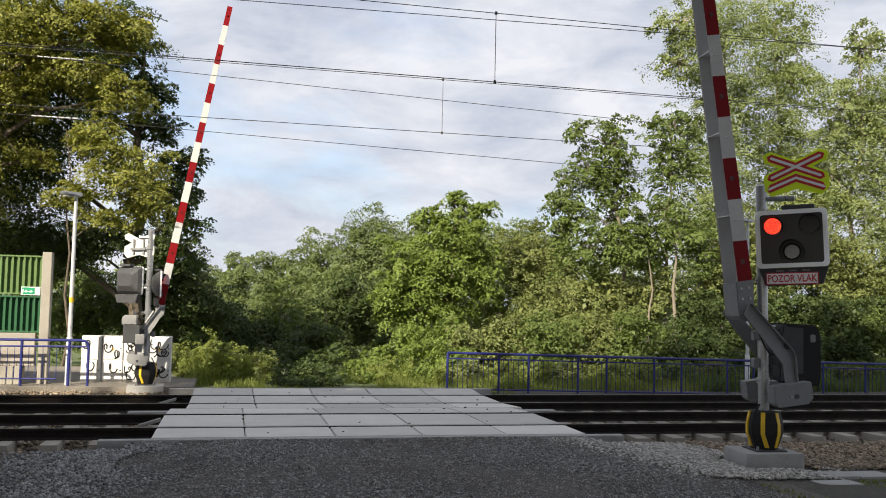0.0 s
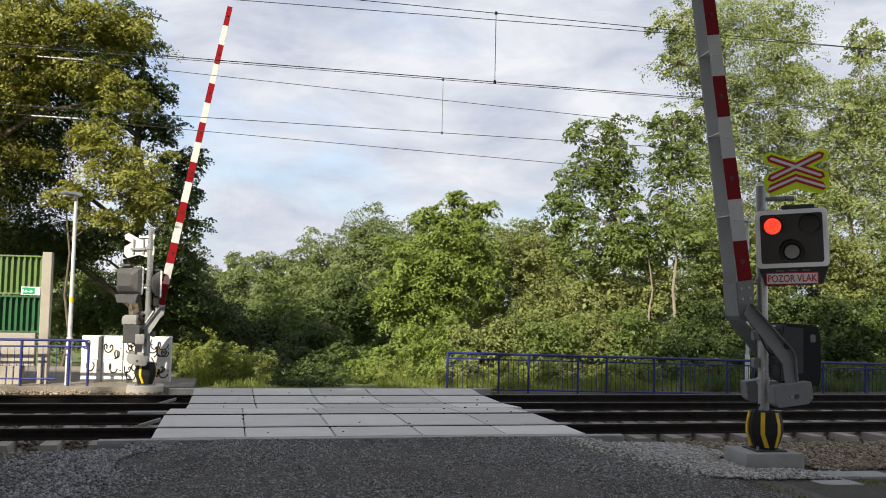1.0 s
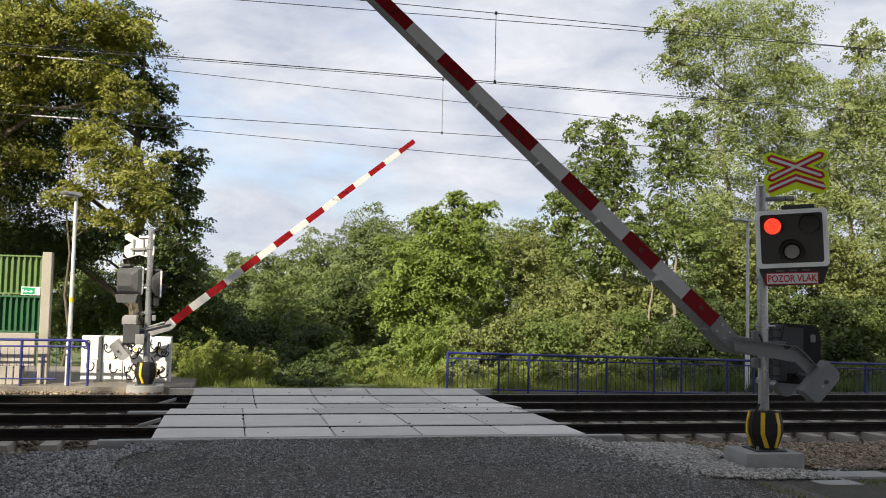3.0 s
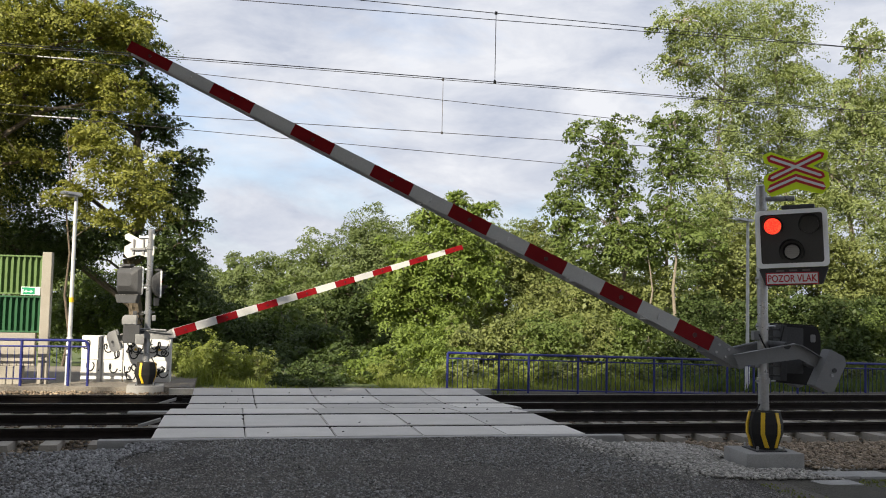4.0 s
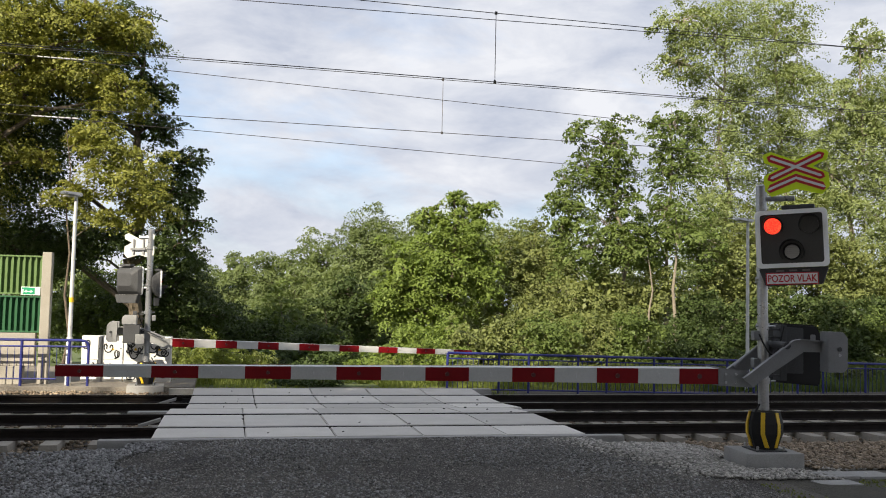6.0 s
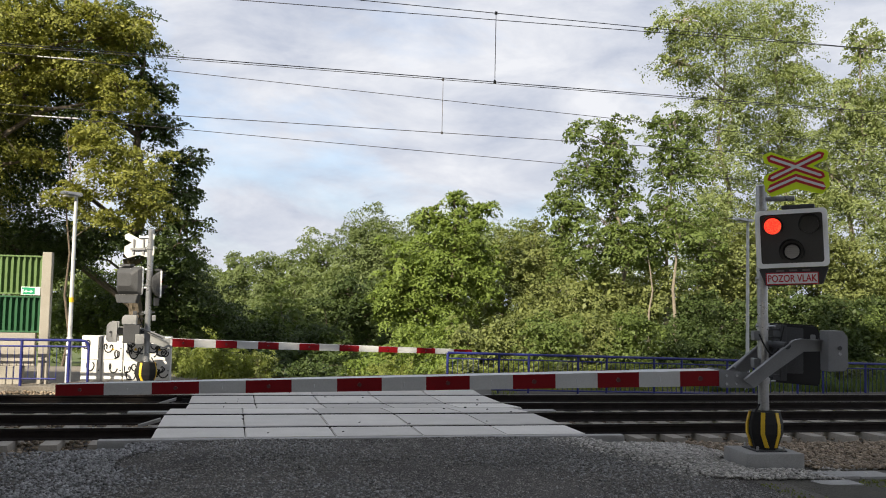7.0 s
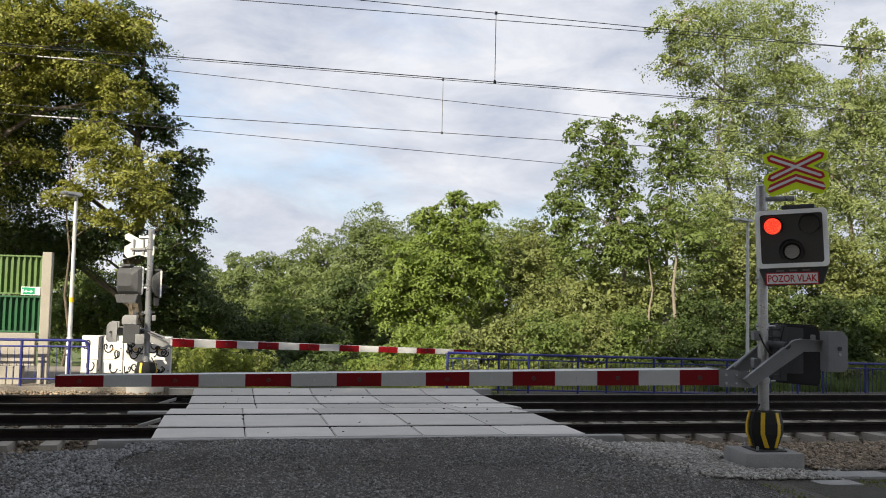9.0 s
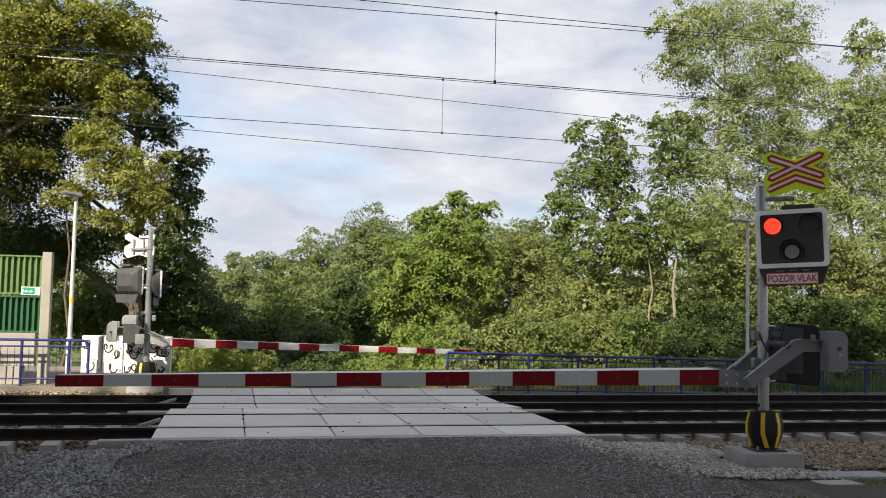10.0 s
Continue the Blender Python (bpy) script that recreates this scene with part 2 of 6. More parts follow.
def ring(points_out, points_in, y0, y1):
    bm = bmesh.new()
    n = len(points_out)
    v = [[bm.verts.new((x, y, z)) for x, z in pts] for pts in (points_out, points_in) for y in (y0, y1)]
    of, ob_, if_, ib = v
    for i in range(n):
        j = (i + 1) % n
        bm.faces.new((of[i], of[j], if_[j], if_[i]))
        bm.faces.new((ob_[j], ob_[i], ib[i], ib[j]))
        bm.faces.new((of[j], of[i], ob_[i], ob_[j]))
        bm.faces.new((if_[i], if_[j], ib[j], ib[i]))
    bmesh.ops.recalc_face_normals(bm, faces=bm.faces[:])
    return bm


def rounded(w, h, r, seg=5, cx=0.0, cz=0.0):
    pts = []
    for k, (sx, sz) in enumerate(((1, -1), (1, 1), (-1, 1), (-1, -1))):
        for i in range(seg + 1):
            a = radians(-90 + 90 * k + 90 * i / seg)
            pts.append((cx + sx * (w / 2 - r) + r * math.cos(a), cz + sz * (h / 2 - r) + r * math.sin(a)))
    return pts


def line_tube(points, r, seg=6):
    """One bent tube along the points."""
    bm = bmesh.new()
    pts = [Vector(p) for p in points]
    rows, side = [], None
    for i, p in enumerate(pts):
        d = (pts[min(i + 1, len(pts) - 1)] - pts[max(i - 1, 0)]).normalized()
        if side is None:
            side = d.orthogonal().normalized()
        side = (side - d * side.dot(d)).normalized()
        up = d.cross(side)
        rows.append([bm.verts.new(p + (side * math.cos(2 * math.pi * k / seg) + up * math.sin(2 * math.pi * k / seg)) * r) for k in range(seg)])
    for p, q in zip(rows[:-1], rows[1:]):
        for k in range(seg):
            bm.faces.new((p[k], p[(k + 1) % seg], q[(k + 1) % seg], q[k]))
    bm.faces.new(rows[0][::-1])
    bm.faces.new(rows[-1])
    bmesh.ops.recalc_face_normals(bm, faces=bm.faces[:])
    return bm


def raw_mesh(name, verts, faces4, material, smooth=False):
    """A mesh from arrays: verts (n, 3), faces4 (m, 3 or 4)."""
    me = bpy.data.meshes.new(name)
    k = faces4.shape[1]
    me.vertices.add(len(verts))
    me.vertices.foreach_set("co", verts.astype(np.float32).ravel())
    me.loops.add(faces4.size)
    me.loops.foreach_set("vertex_index", faces4.astype(np.int32).ravel())
    me.polygons.add(len(faces4))
    me.polygons.foreach_set("loop_start", np.arange(0, faces4.size, k, dtype=np.int32))
    me.update(calc_edges=True)
    me.materials.append(material)
    if smooth:
        me.polygons.foreach_set("use_smooth", [True] * len(me.polygons))
    return me


def lettering(text, size, material, parent, m, name="lettering"):
    cu = bpy.data.curves.new(name, "FONT")
    cu.body, cu.size, cu.align_x, cu.align_y, cu.extrude = text, size, "CENTER", "CENTER", 0.001
    cu.offset = size * 0.018
    tmp = bpy.data.objects.new(name, cu)
    scene.collection.objects.link(tmp)
    me = bpy.data.meshes.new_from_object(tmp.evaluated_get(bpy.context.evaluated_depsgraph_get()))
    bpy.data.objects.remove(tmp)
    me.materials.clear()
    me.materials.append(material)
    ob = new(name, me)
    ob.parent, ob.matrix_basis = parent, m
    return ob


# ---- ground ----
T1, T2, GAUGE, Z2 = 13.446, 17.522, 1.507, -0.120
rng = np.random.default_rng(7)


def ground_height(x, y):
    near = -0.07 - 0.05 * np.clip((np.abs(x - 2.0) - 3.5) / 2.0, 0, 1)
    bed = np.full_like(x, -0.30)
    t = np.clip((y - 11.9) / 0.5, 0, 1)
    h = near * (1 - t) + bed * t
    far = -0.22 - 0.5 * np.clip((y - 22.5) / 14, 0, 1) - 1.2 * np.clip((y - 36) / 60, 0, 1)
    t2 = np.clip((y - 20.0) / 0.4, 0, 1)
    return h * (1 - t2) + far * t2


def build_ground():
    xs = np.concatenate([np.linspace(-1500, -40, 8), np.linspace(-36, 50, 87), np.linspace(56, 1500, 8)])
    ys = np.concatenate([np.linspace(-1500, -30, 6), np.linspace(-26, 8, 18), np.linspace(8.5, 24, 63), np.linspace(26, 100, 20), np.linspace(130, 2500, 8)])
    gx, gy = np.meshgrid(xs, ys)
    gz = ground_height(gx, gy) + rng.normal(0, 0.008, gx.shape)
    v = np.stack([gx, gy, gz], -1).reshape(-1, 3)
    nx = len(xs)
    i = (np.arange(len(ys) - 1)[:, None] * nx + np.arange(nx - 1)[None, :]).ravel()
    f = np.stack([i, i + 1, i + 1 + nx, i + nx], -1)
    me = raw_mesh("ground", v, f, M["earth"], True)
    me.materials.append(M["meadow"])
    me.materials.append(M["bed"])
    cy = gy[:-1, :-1].ravel()
    me.materials.append(M["soil"])
    cx = gx[:-1, :-1].ravel()
    idx = np.where((cy < 9.4) & (cy > 5) & (cx > 5.0) & (cx < 14), 3, 0)
    idx = np.where(cy > 21.5, 1, np.where((cy > 11.9) & (cy < 20.1), 2, idx)).astype(np.int32)
    me.polygons.foreach_set("material_index", idx)
    tagged(new("ground", me), "bare earth, ballast bed and meadow round the railway crossing", "ground", kind="structure")


build_ground()


def build_road():
    """The worn approach road, with ragged edges, sloping off a little at both sides."""
    n, k = 60, 40
    ys = np.linspace(-14, 12.33, n)
    left = -1.15 - 0.33 * np.clip((12.3 - ys) / 2.6, 0, 1) + 0.06 * np.sin(ys * 5.1) + 0.04 * np.sin(ys * 11)
    right = 5.0 + 0.5 * np.clip((12.3 - ys) / 2.4, 0, 1.4) + 0.07 * np.sin(ys * 4.3 + 1) + 0.05 * np.sin(ys * 9.7)
    s = np.linspace(0, 1, k)
    gx = left[:, None] + (right - left)[:, None] * s[None, :]
    gy = np.repeat(ys[:, None], k, 1)
    gz = -0.022 + 0.012 * np.sin(gx * 2.1 + gy * 0.6) - 0.045 * (np.abs(2 * s - 1) ** 6)[None, :] + rng.normal(0, 0.004, gx.shape)
    top = np.stack([gx, gy, gz], -1).reshape(-1, 3)
    low = top.copy()
    low[:, 2] -= 0.12
    i = (np.arange(n - 1)[:, None] * k + np.arange(k - 1)[None, :]).ravel()
    f = np.stack([i, i + 1, i + 1 + k, i + k], -1)
    edge = []
    for r in range(n - 1):
        a, b = r * k, (r + 1) * k
        edge += [(b, a, a + n * k, b + n * k), (a + k - 1, b + k - 1, b + k - 1 + n * k, a + k - 1 + n * k)]
    for c in range(k - 1):
        a = (n - 1) * k + c
        edge.append((a + 1, a, a + n * k, a + 1 + n * k))
    me = raw_mesh("road", np.concatenate([top, low]), np.concatenate([f, np.array(edge)]), M["asphalt"], True)
    tagged(new("road", me), "worn dark asphalt road strewn with grit", "road", kind="structure")


build_road()


def stones(name, label, n, region, size, material, lift=0.3, crumbs=False):
    """Loose angular stones over a region: region(n) gives x, y and the height beneath."""
    base = np.array([(1, 0, 0), (-0.5, 0.87, 0), (-0.5, -0.87, 0), (0.45, 0.6, 0.75), (-0.7, 0.1, 0.7), (0.3, -0.65, 0.8), (0, 0, -0.6)])
    tri = np.array([(3, 4, 5), (0, 1, 3), (1, 4, 3), (1, 2, 4), (2, 5, 4), (2, 0, 5), (0, 3, 5), (0, 6, 1), (1, 6, 2), (2, 6, 0)])
    if crumbs:
        tri = np.array([(0, 1, 3), (1, 2, 3), (2, 0, 3)])
    x, y, z = region(n)
    n = len(x)
    s = size * rng.uniform(0.45, 1.25, n)
    a = rng.uniform(0, 2 * np.pi, n)
    v = base[None] * rng.uniform(0.65, 1.35, (n, 7, 3)) * s[:, None, None]
    v[:, :, 2] *= rng.uniform(0.6, 1.0, n)[:, None]
    ca, sa = np.cos(a)[:, None], np.sin(a)[:, None]
    vx = v[:, :, 0] * ca - v[:, :, 1] * sa
    vy = v[:, :, 0] * sa + v[:, :, 1] * ca
    out = np.stack([vx + x[:, None], vy + y[:, None], v[:, :, 2] + (z + lift * s * 0.5)[:, None]], -1)
    f = tri[None] + (np.arange(n) * 7)[:, None, None]
    tagged(new(name, raw_mesh(name, out.reshape(-1, 3), f.reshape(-1, 3), material)), label, "gravel", kind="stuff")


def reg_left(n):
    y = rng.uniform(6.5, 12.45, n)
    x = -1.05 - 0.33 * np.clip((12.3 - y) / 2.6, 0, 1) - np.abs(rng.normal(0, 0.9, n)) + np.abs(rng.normal(0, 0.42, n)) * (0.6 + 0.6 * np.sin(y * 2.7))
    return x, y, np.where(x > -1.2 - 0.33 * np.clip((12.3 - y) / 2.6, 0, 1), -0.045, ground_height(x, y) + 0.01)


def off_base(x, y):
    base = (np.abs(x - 6.50) < 0.44) & (np.abs(y - 10.36) < 0.42)
    return np.where(base, x + 0.95, x)


def reg_right(n):
    y = 9.3 + 3.3 * rng.random(n) ** 0.8
    x = off_base(5.0 + 0.45 * np.clip((12.3 - y) / 2.4, 0, 1.4) + rng.normal(0.5, 0.46, n), y)
    return x, y, np.where(x < 5.0 + 0.5 * np.clip((12.3 - y) / 2.4, 0, 1.4), -0.05, ground_height(x, y) + 0.01)


def reg_brown(n):
    y = rng.uniform(9.95, 12.6, n)
    x = off_base(6.1 + 0.25 * (12.6 - y) + rng.random(n) ** 1.2 * 5.5, y)
    return x, y, ground_height(x, y) + 0.02


def reg_bed(n):
    x = np.where(rng.random(n) < 0.45, rng.uniform(-4.5, -0.9, n), rng.uniform(5.0, 16, n))
    y = rng.uniform(12.2, 19.9, n)
    return x, y, np.where(y < 16, -0.27, -0.36) + 0.02


def reg_road(n):
    y = rng.uniform(7.6, 12.33, n)
    left = -1.15 - 0.33 * np.clip((12.3 - y) / 2.6, 0, 1)
    right = 5.0 + 0.5 * np.clip((12.3 - y) / 2.4, 0, 1.4)
    s = rng.random(n)
    x = left + (right - left) * s
    return x, y, -0.023 + 0.012 * np.sin(x * 2.1 + y * 0.6) - 0.045 * np.abs(2 * s - 1) ** 6


def reg_road_patches(n):
    x, y, z = reg_road(n * 3)
    k = np.sin(x * 1.9 + 0.8 * np.sin(y * 1.3)) + 0.7 * np.sin(y * 2.3 + x * 0.7) + rng.normal(0, 0.9, n * 3) > 0.45
    return x[k][:n], y[k][:n], z[k][:n]


def reg_far(n):
    x = rng.uniform(-6, -0.7, n)
    y = rng.uniform(20.05, 20.5, n)
    return x, y, np.full(n, -0.14) - 0.2 * (20.5 - y)


def reg_deck(n):
    x, y = rng.uniform(-0.8, 5.0, n), rng.uniform(12.6, 19.8, n)
    return x, y, np.interp(y, [12.5, 14.95, 17.52, 19.03, 19.95], [-0.008, -0.004, Z2 - 0.004, Z2 - 0.004, -0.075]) + 0.001


stones("leaf_litter", "dry dark litter scattered on the concrete deck", 34, reg_deck, 0.024, M["litter"], 0.0)
stones("loose_gravel", "loose blue-grey gravel beside the road", 9500, reg_left, 0.021, M["gravel"])
stones("trackside_gravel", "pale brownish gravel on the track shoulder", 12000, reg_right, 0.026, M["shoulder"])
stones("brown_ballast", "brown ballast stones beside the near track", 9000, reg_brown, 0.033, M["ballast"])
stones("track_ballast", "dirty brown ballast stones between the rails", 9000, reg_bed, 0.038, M["ballast"])
stones("road_grit", "fine dark grit on the asphalt", 52000, reg_road, 0.0125, M["grit"], crumbs=True)
stones("road_chippings", "loose stone chippings on the asphalt", 9000, reg_road_patches, 0.017, M["chips"])
stones("verge_gravel", "sandy gravel at the foot of the platform", 1500, reg_far, 0.035, M["ballast"])


# ---- tracks ----
def rail_profile():
    return [(-0.075, -0.152), (0.075, -0.152), (0.075, -0.142), (0.02, -0.130), (0.009, -0.118), (0.009, -0.05), (0.036, -0.036), (0.036, -0.004), (0.030, 0.0),
            (-0.030, 0.0), (-0.036, -0.004), (-0.036, -0.036), (-0.009, -0.05), (-0.009, -0.118), (-0.02, -0.130), (-0.075, -0.142)]


def extrude_x(profile, x0, x1):
    bm = bmesh.new()
    a = [bm.verts.new((x0, y, z)) for y, z in profile]
    b = [bm.verts.new((x1, y, z)) for y, z in profile]
    n = len(a)
    for i in range(n):
        j = (i + 1) % n
        bm.faces.new((a[i], a[j], b[j], b[i]))
    bm.faces.new(a[::-1])
    bm.faces.new(b)
    bmesh.ops.recalc_face_normals(bm, faces=bm.faces[:])
    return bm


def sleeper_mesh():
    bm = bmesh.new()
    pts = [(-1.3, 0.0), (-0.45, 0.0), (-0.3, -0.04), (0.3, -0.04), (0.45, 0.0), (1.3, 0.0), (1.3, -0.2), (-1.3, -0.2)]
    slab([(p, q) for p, q in pts], -0.14, 0.14, bm=bm)
    for v in bm.verts:
        if v.co.z > -0.1:
            v.co.y *= 0.78
        if abs(v.co.x) > 1.2 and v.co.z > -0.1:
            v.co.x *= 0.97
    bmesh.ops.rotate(bm, verts=bm.verts[:], cent=(0, 0, 0), matrix=Matrix.Rotation(radians(90), 3, "Z"))
    me = bpy.data.meshes.new("sleeper")
    bm.to_mesh(me)
    bm.free()
    me.materials.append(M["sleeper"])
    return me


SLEEPER = sleeper_mesh()


def track(y, z, label, offset):
    t = new("railway_track")
    t.location = (0, y + GAUGE / 2, z)
    tagged(t, label, "railway track", group="railway tracks", kind="structure")
    for s in (-0.5, 0.5):
        r = part("rail", extrude_x(rail_profile(), -60, 90), M["rail"], t, "rust-brown steel rail with polished head", Matrix.Translation((0, s * GAUGE, 0)))
        part("running_surface", box(-60, 90, -0.026, 0.026, 0.0005, 0.004), M["railtop"], r)
    for i in range(-38, 60):
        x = offset + i * 0.6
        sl = new("sleeper", SLEEPER)
        sl.parent, sl.location = t, (x, 0, -0.153)
    return t


track(T1, 0.0, "near railway track on concrete sleepers in dark ballast", -2.88)
track(T2, Z2, "far railway track on concrete sleepers in dark ballast", -2.6)


# ---- crossing deck ----
def deck_panel(parent, x0, x1, y0, y1, z0, z1):
    """A concrete panel whose top runs from z0 at y0 to z1 at y1, with bevelled edges."""
    bm = box(x0 + 0.0065, x1 - 0.0065, y0, y1, -0.16, 0.0)
    for v in bm.verts:
        t = (v.co.y - y0) / (y1 - y0)
        v.co.z += z0 + (z1 - z0) * t
    bmesh.ops.bevel(bm, geom=[e for e in bm.edges if e.verts[0].co.z > -0.2 and e.verts[1].co.z > -0.2 and all(v.co.z > min(z0, z1) - 0.02 for v in e.verts)], offset=0.012, segments=2, affect="EDGES")
    me = bpy.data.meshes.new("concrete_panel")
    bm.to_mesh(me)
    bm.free()
    me.materials.append(M["concrete"])
    ob = new("concrete_panel", me)
    ob.parent = parent
    return ob


deck = tagged(new("crossing_deck"), "grey concrete panel deck between the rails", "crossing deck", kind="structure")
T1B, T2B = T1 + GAUGE, T2 + GAUGE
ROWS_DECK = [
    (12.50, T1 - 0.062, -0.008, -0.004, -0.97, 1.2, 5), (T1 + 0.105, T1B - 0.105, -0.004, -0.004, -0.97, 1.2, 5),
    (T1B + 0.062, 16.25, -0.004, -0.066, -0.97, 1.2, 5), (16.28, T2 - 0.062, -0.068, Z2 - 0.004, -0.72, 1.2, 5),
    (T2 + 0.105, T2B - 0.105, Z2 - 0.004, Z2 - 0.004, -0.72, 1.2, 5), (T2B + 0.062, 19.95, Z2 - 0.004, -0.075, -0.72, 1.2, 5)]
for y0, y1, z0, z1, x0, w, n in ROWS_DECK:
    for i in range(n):
        deck_panel(deck, x0 + i * w, x0 + (i + 1) * w, y0, y1, z0, z1)
# dark rubber in the flange grooves, below the panels' tops
for y, z in ((T1, 0), (T1B, 0), (T2, Z2), (T2B, Z2)):
    part("groove_filler", box(-0.9, 5.0, y + (0.04 if y in (T1, T2) else -0.083), y + (0.083 if y in (T1, T2) else -0.04), z - 0.15, z - 0.055), M["black"], deck, "dark rubber groove filler")
for x0, x1, y0, y1, zt in ((-1.6, 5.55, 12.35, 12.495, -0.012), (-1.62, 5.85, 16.0, 16.22, -0.095), (-1.22, 5.74, 19.96, 20.14, -0.085)):
    k = shape("kerb_beam", box(x0, x1, y0, y1, zt - 0.22, zt, 0.012), M["kerb"])
    tagged(k, "long grey concrete edge beam beside the deck", "kerb", group="edge beams", kind="structure")
for y, z in ((T1, 0), (T2, Z2)):
    for yy, sgn in ((y + 0.3, 1), (y + 1.2, 1)):
        for x, dx in ((-1.0, -0.32), (5.03, 0.32)):
            bm = slab([(x, z - 0.02), (x + dx, z - 0.12), (x + dx, z - 0.16), (x, z - 0.07)], yy - 0.06, yy + 0.06)
            tagged(shape("ramp_plate", bm, M["kerb"]), "sloping steel deflector plate at the deck's end", "deflector", group="deflector plates")


# ---- level crossing signals and barriers ----
def disc(cx, cz, r, y0, y1, seg=28):
    return tube((cx, y0, cz), (cx, y1, cz), r, seg=seg)


def hood(cx, cz, r, length):
    """A cut-off visor: the upper two thirds of a cylinder wall, longer on top."""
    bm = bmesh.new()
    seg = 22
    rows = []
    for i in range(seg + 1):
        a = radians(-40 + 260 * i / seg)
        reach = length * (0.45 + 0.55 * max(0.0, math.sin(a)))
        ca, sa = math.cos(a), math.sin(a)
        rows.append([bm.verts.new((cx + rr * ca, yy, cz + rr * sa)) for rr, yy in ((r, -0.03), (r, -0.03 - reach), (r - 0.006, -0.03 - reach), (r - 0.006, -0.03))])
    for p, q in zip(rows[:-1], rows[1:]):
        for k in range(4):
            bm.faces.new((p[k], p[(k + 1) % 4], q[(k + 1) % 4], q[k]))
    bm.faces.new(rows[0])
    bm.faces.new(rows[-1][::-1])
    bmesh.ops.recalc_face_normals(bm, faces=bm.faces[:])
    return bm


def bar(a, b, w, y0, y1):
    (ax, az), (bx, bz) = a, b
    d = Vector((bx - ax, bz - az)).normalized()
    n = Vector((-d.y, d.x)) * w / 2
    e = d * w * 0.5
    return slab([(ax - n.x, az - n.y), (ax - e.x, az - e.y), (ax + n.x, az + n.y), (bx + n.x, bz + n.y), (bx + e.x, bz + e.y), (bx - n.x, bz - n.y)][::-1], y0, y1)


LAMP_X, LAMP_Z = 0.213, 0.160


def signal_head(parent, m, plate=True):
    """The lamp board: it looks along -y of its own space."""
    w, h = 0.84, 0.715
    head = part("signal_head", slab(rounded(w - 0.05, h - 0.05, 0.05), -0.02, 0.0), M["matt"], parent, "black signal board with pale metal frame", m)
    part("frame", ring(rounded(w, h, 0.055), rounded(w - 0.115, h - 0.105, 0.03), -0.045, -0.004), M["trim"], head, "pale rounded metal frame")
    bm = bmesh.new()
    a = [bm.verts.new((x, 0.0, z)) for x, z in rounded(w - 0.006, h - 0.006, 0.05)]
    b = [bm.verts.new((x, 0.10, z)) for x, z in rounded(w - 0.10, h - 0.14, 0.07, cz=0.01)]
    c = [bm.verts.new((x, 0.20, z)) for x, z in rounded(w - 0.34, h - 0.40, 0.07, cz=0.02)]
    for p, q in ((a, b), (b, c)):
        for i in range(len(p)):
            j = (i + 1) % len(p)
            bm.faces.new((p[i], p[j], q[j], q[i]))
    bm.faces.new(c)
    bmesh.ops.recalc_face_normals(bm, faces=bm.faces[:])
    part("housing", bm, M["darkgrey"], head, "dark grey tapered rear housing")
    for x, z in ((-LAMP_X, LAMP_Z), (LAMP_X, LAMP_Z)):
        part("lens", disc(x, z, 0.104, -0.045, -0.02), M["matt"], head, "dark round lamp lens")
        part("visor", hood(x, z, 0.125, 0.13), M["black"], head, "black lamp visor")
    part("lens", disc(0, -0.165, 0.088, -0.045, -0.02), glass, head, "clear white lamp lens")
    for k in range(-3, 4):
        hw = math.sqrt(0.085 ** 2 - (k * 0.024) ** 2) * 0.92
        part("lens_rib", tube((-hw, -0.045, -0.165 + k * 0.024), (hw, -0.045, -0.165 + k * 0.024), 0.006, seg=8), glass, head)
    part("lens_rim", ring([(0.108 * math.cos(t), -0.165 + 0.108 * math.sin(t)) for t in np.linspace(0, 2 * math.pi, 28, endpoint=False)],
                          [(0.086 * math.cos(t), -0.165 + 0.086 * math.sin(t)) for t in np.linspace(0, 2 * math.pi, 28, endpoint=False)], -0.07, -0.02), M["black"], head)
    part("visor", hood(0, -0.165, 0.145, 0.20), M["black"], head, "black lamp visor")
    part("lamp_cover", box(-0.1, 0.28, -0.05, 0.12, h / 2, h / 2 + 0.055, 0.012), M["darkgrey"], head)
    lit = part("lit_lamp", disc(0, 0, 0.100, -0.058, -0.050), glow, head, "glowing red lamp", Matrix.Translation((-LAMP_X, 0, LAMP_Z)))
    if plate:
        tray = part("lower_tray", slab([(-0.405, -0.36), (0.405, -0.36), (0.33, -0.575), (-0.33, -0.575)], 0.0, 0.12, 0.01), M["darkgrey"], head, "dark sloping tray under the board")
        for x in (-0.15, 0.0, 0.15):
            part("clip", box(x - 0.045, x + 0.045, -0.012, 0.0, -0.405, -0.385, 0.003), M["grey"], head)
    return head, lit


def warning_plate(thing, m):
    pl = part("warning_plate", box(-0.305, 0.305, 0.0, 0.012, -0.075, 0.075, 0.003), M["signred"], thing, "white plate with red rim and red capital letters", m)
    part("plate_face", box(-0.292, 0.292, -0.004, 0.0, -0.062, 0.062), M["white"], pl)
    lettering("POZOR VLAK", 0.108, M["signred"], pl, Matrix.Translation((0, -0.0055, -0.003)) @ Matrix.Rotation(radians(90), 4, "X") @ Matrix.Diagonal((0.86, 1.12, 1, 1)))


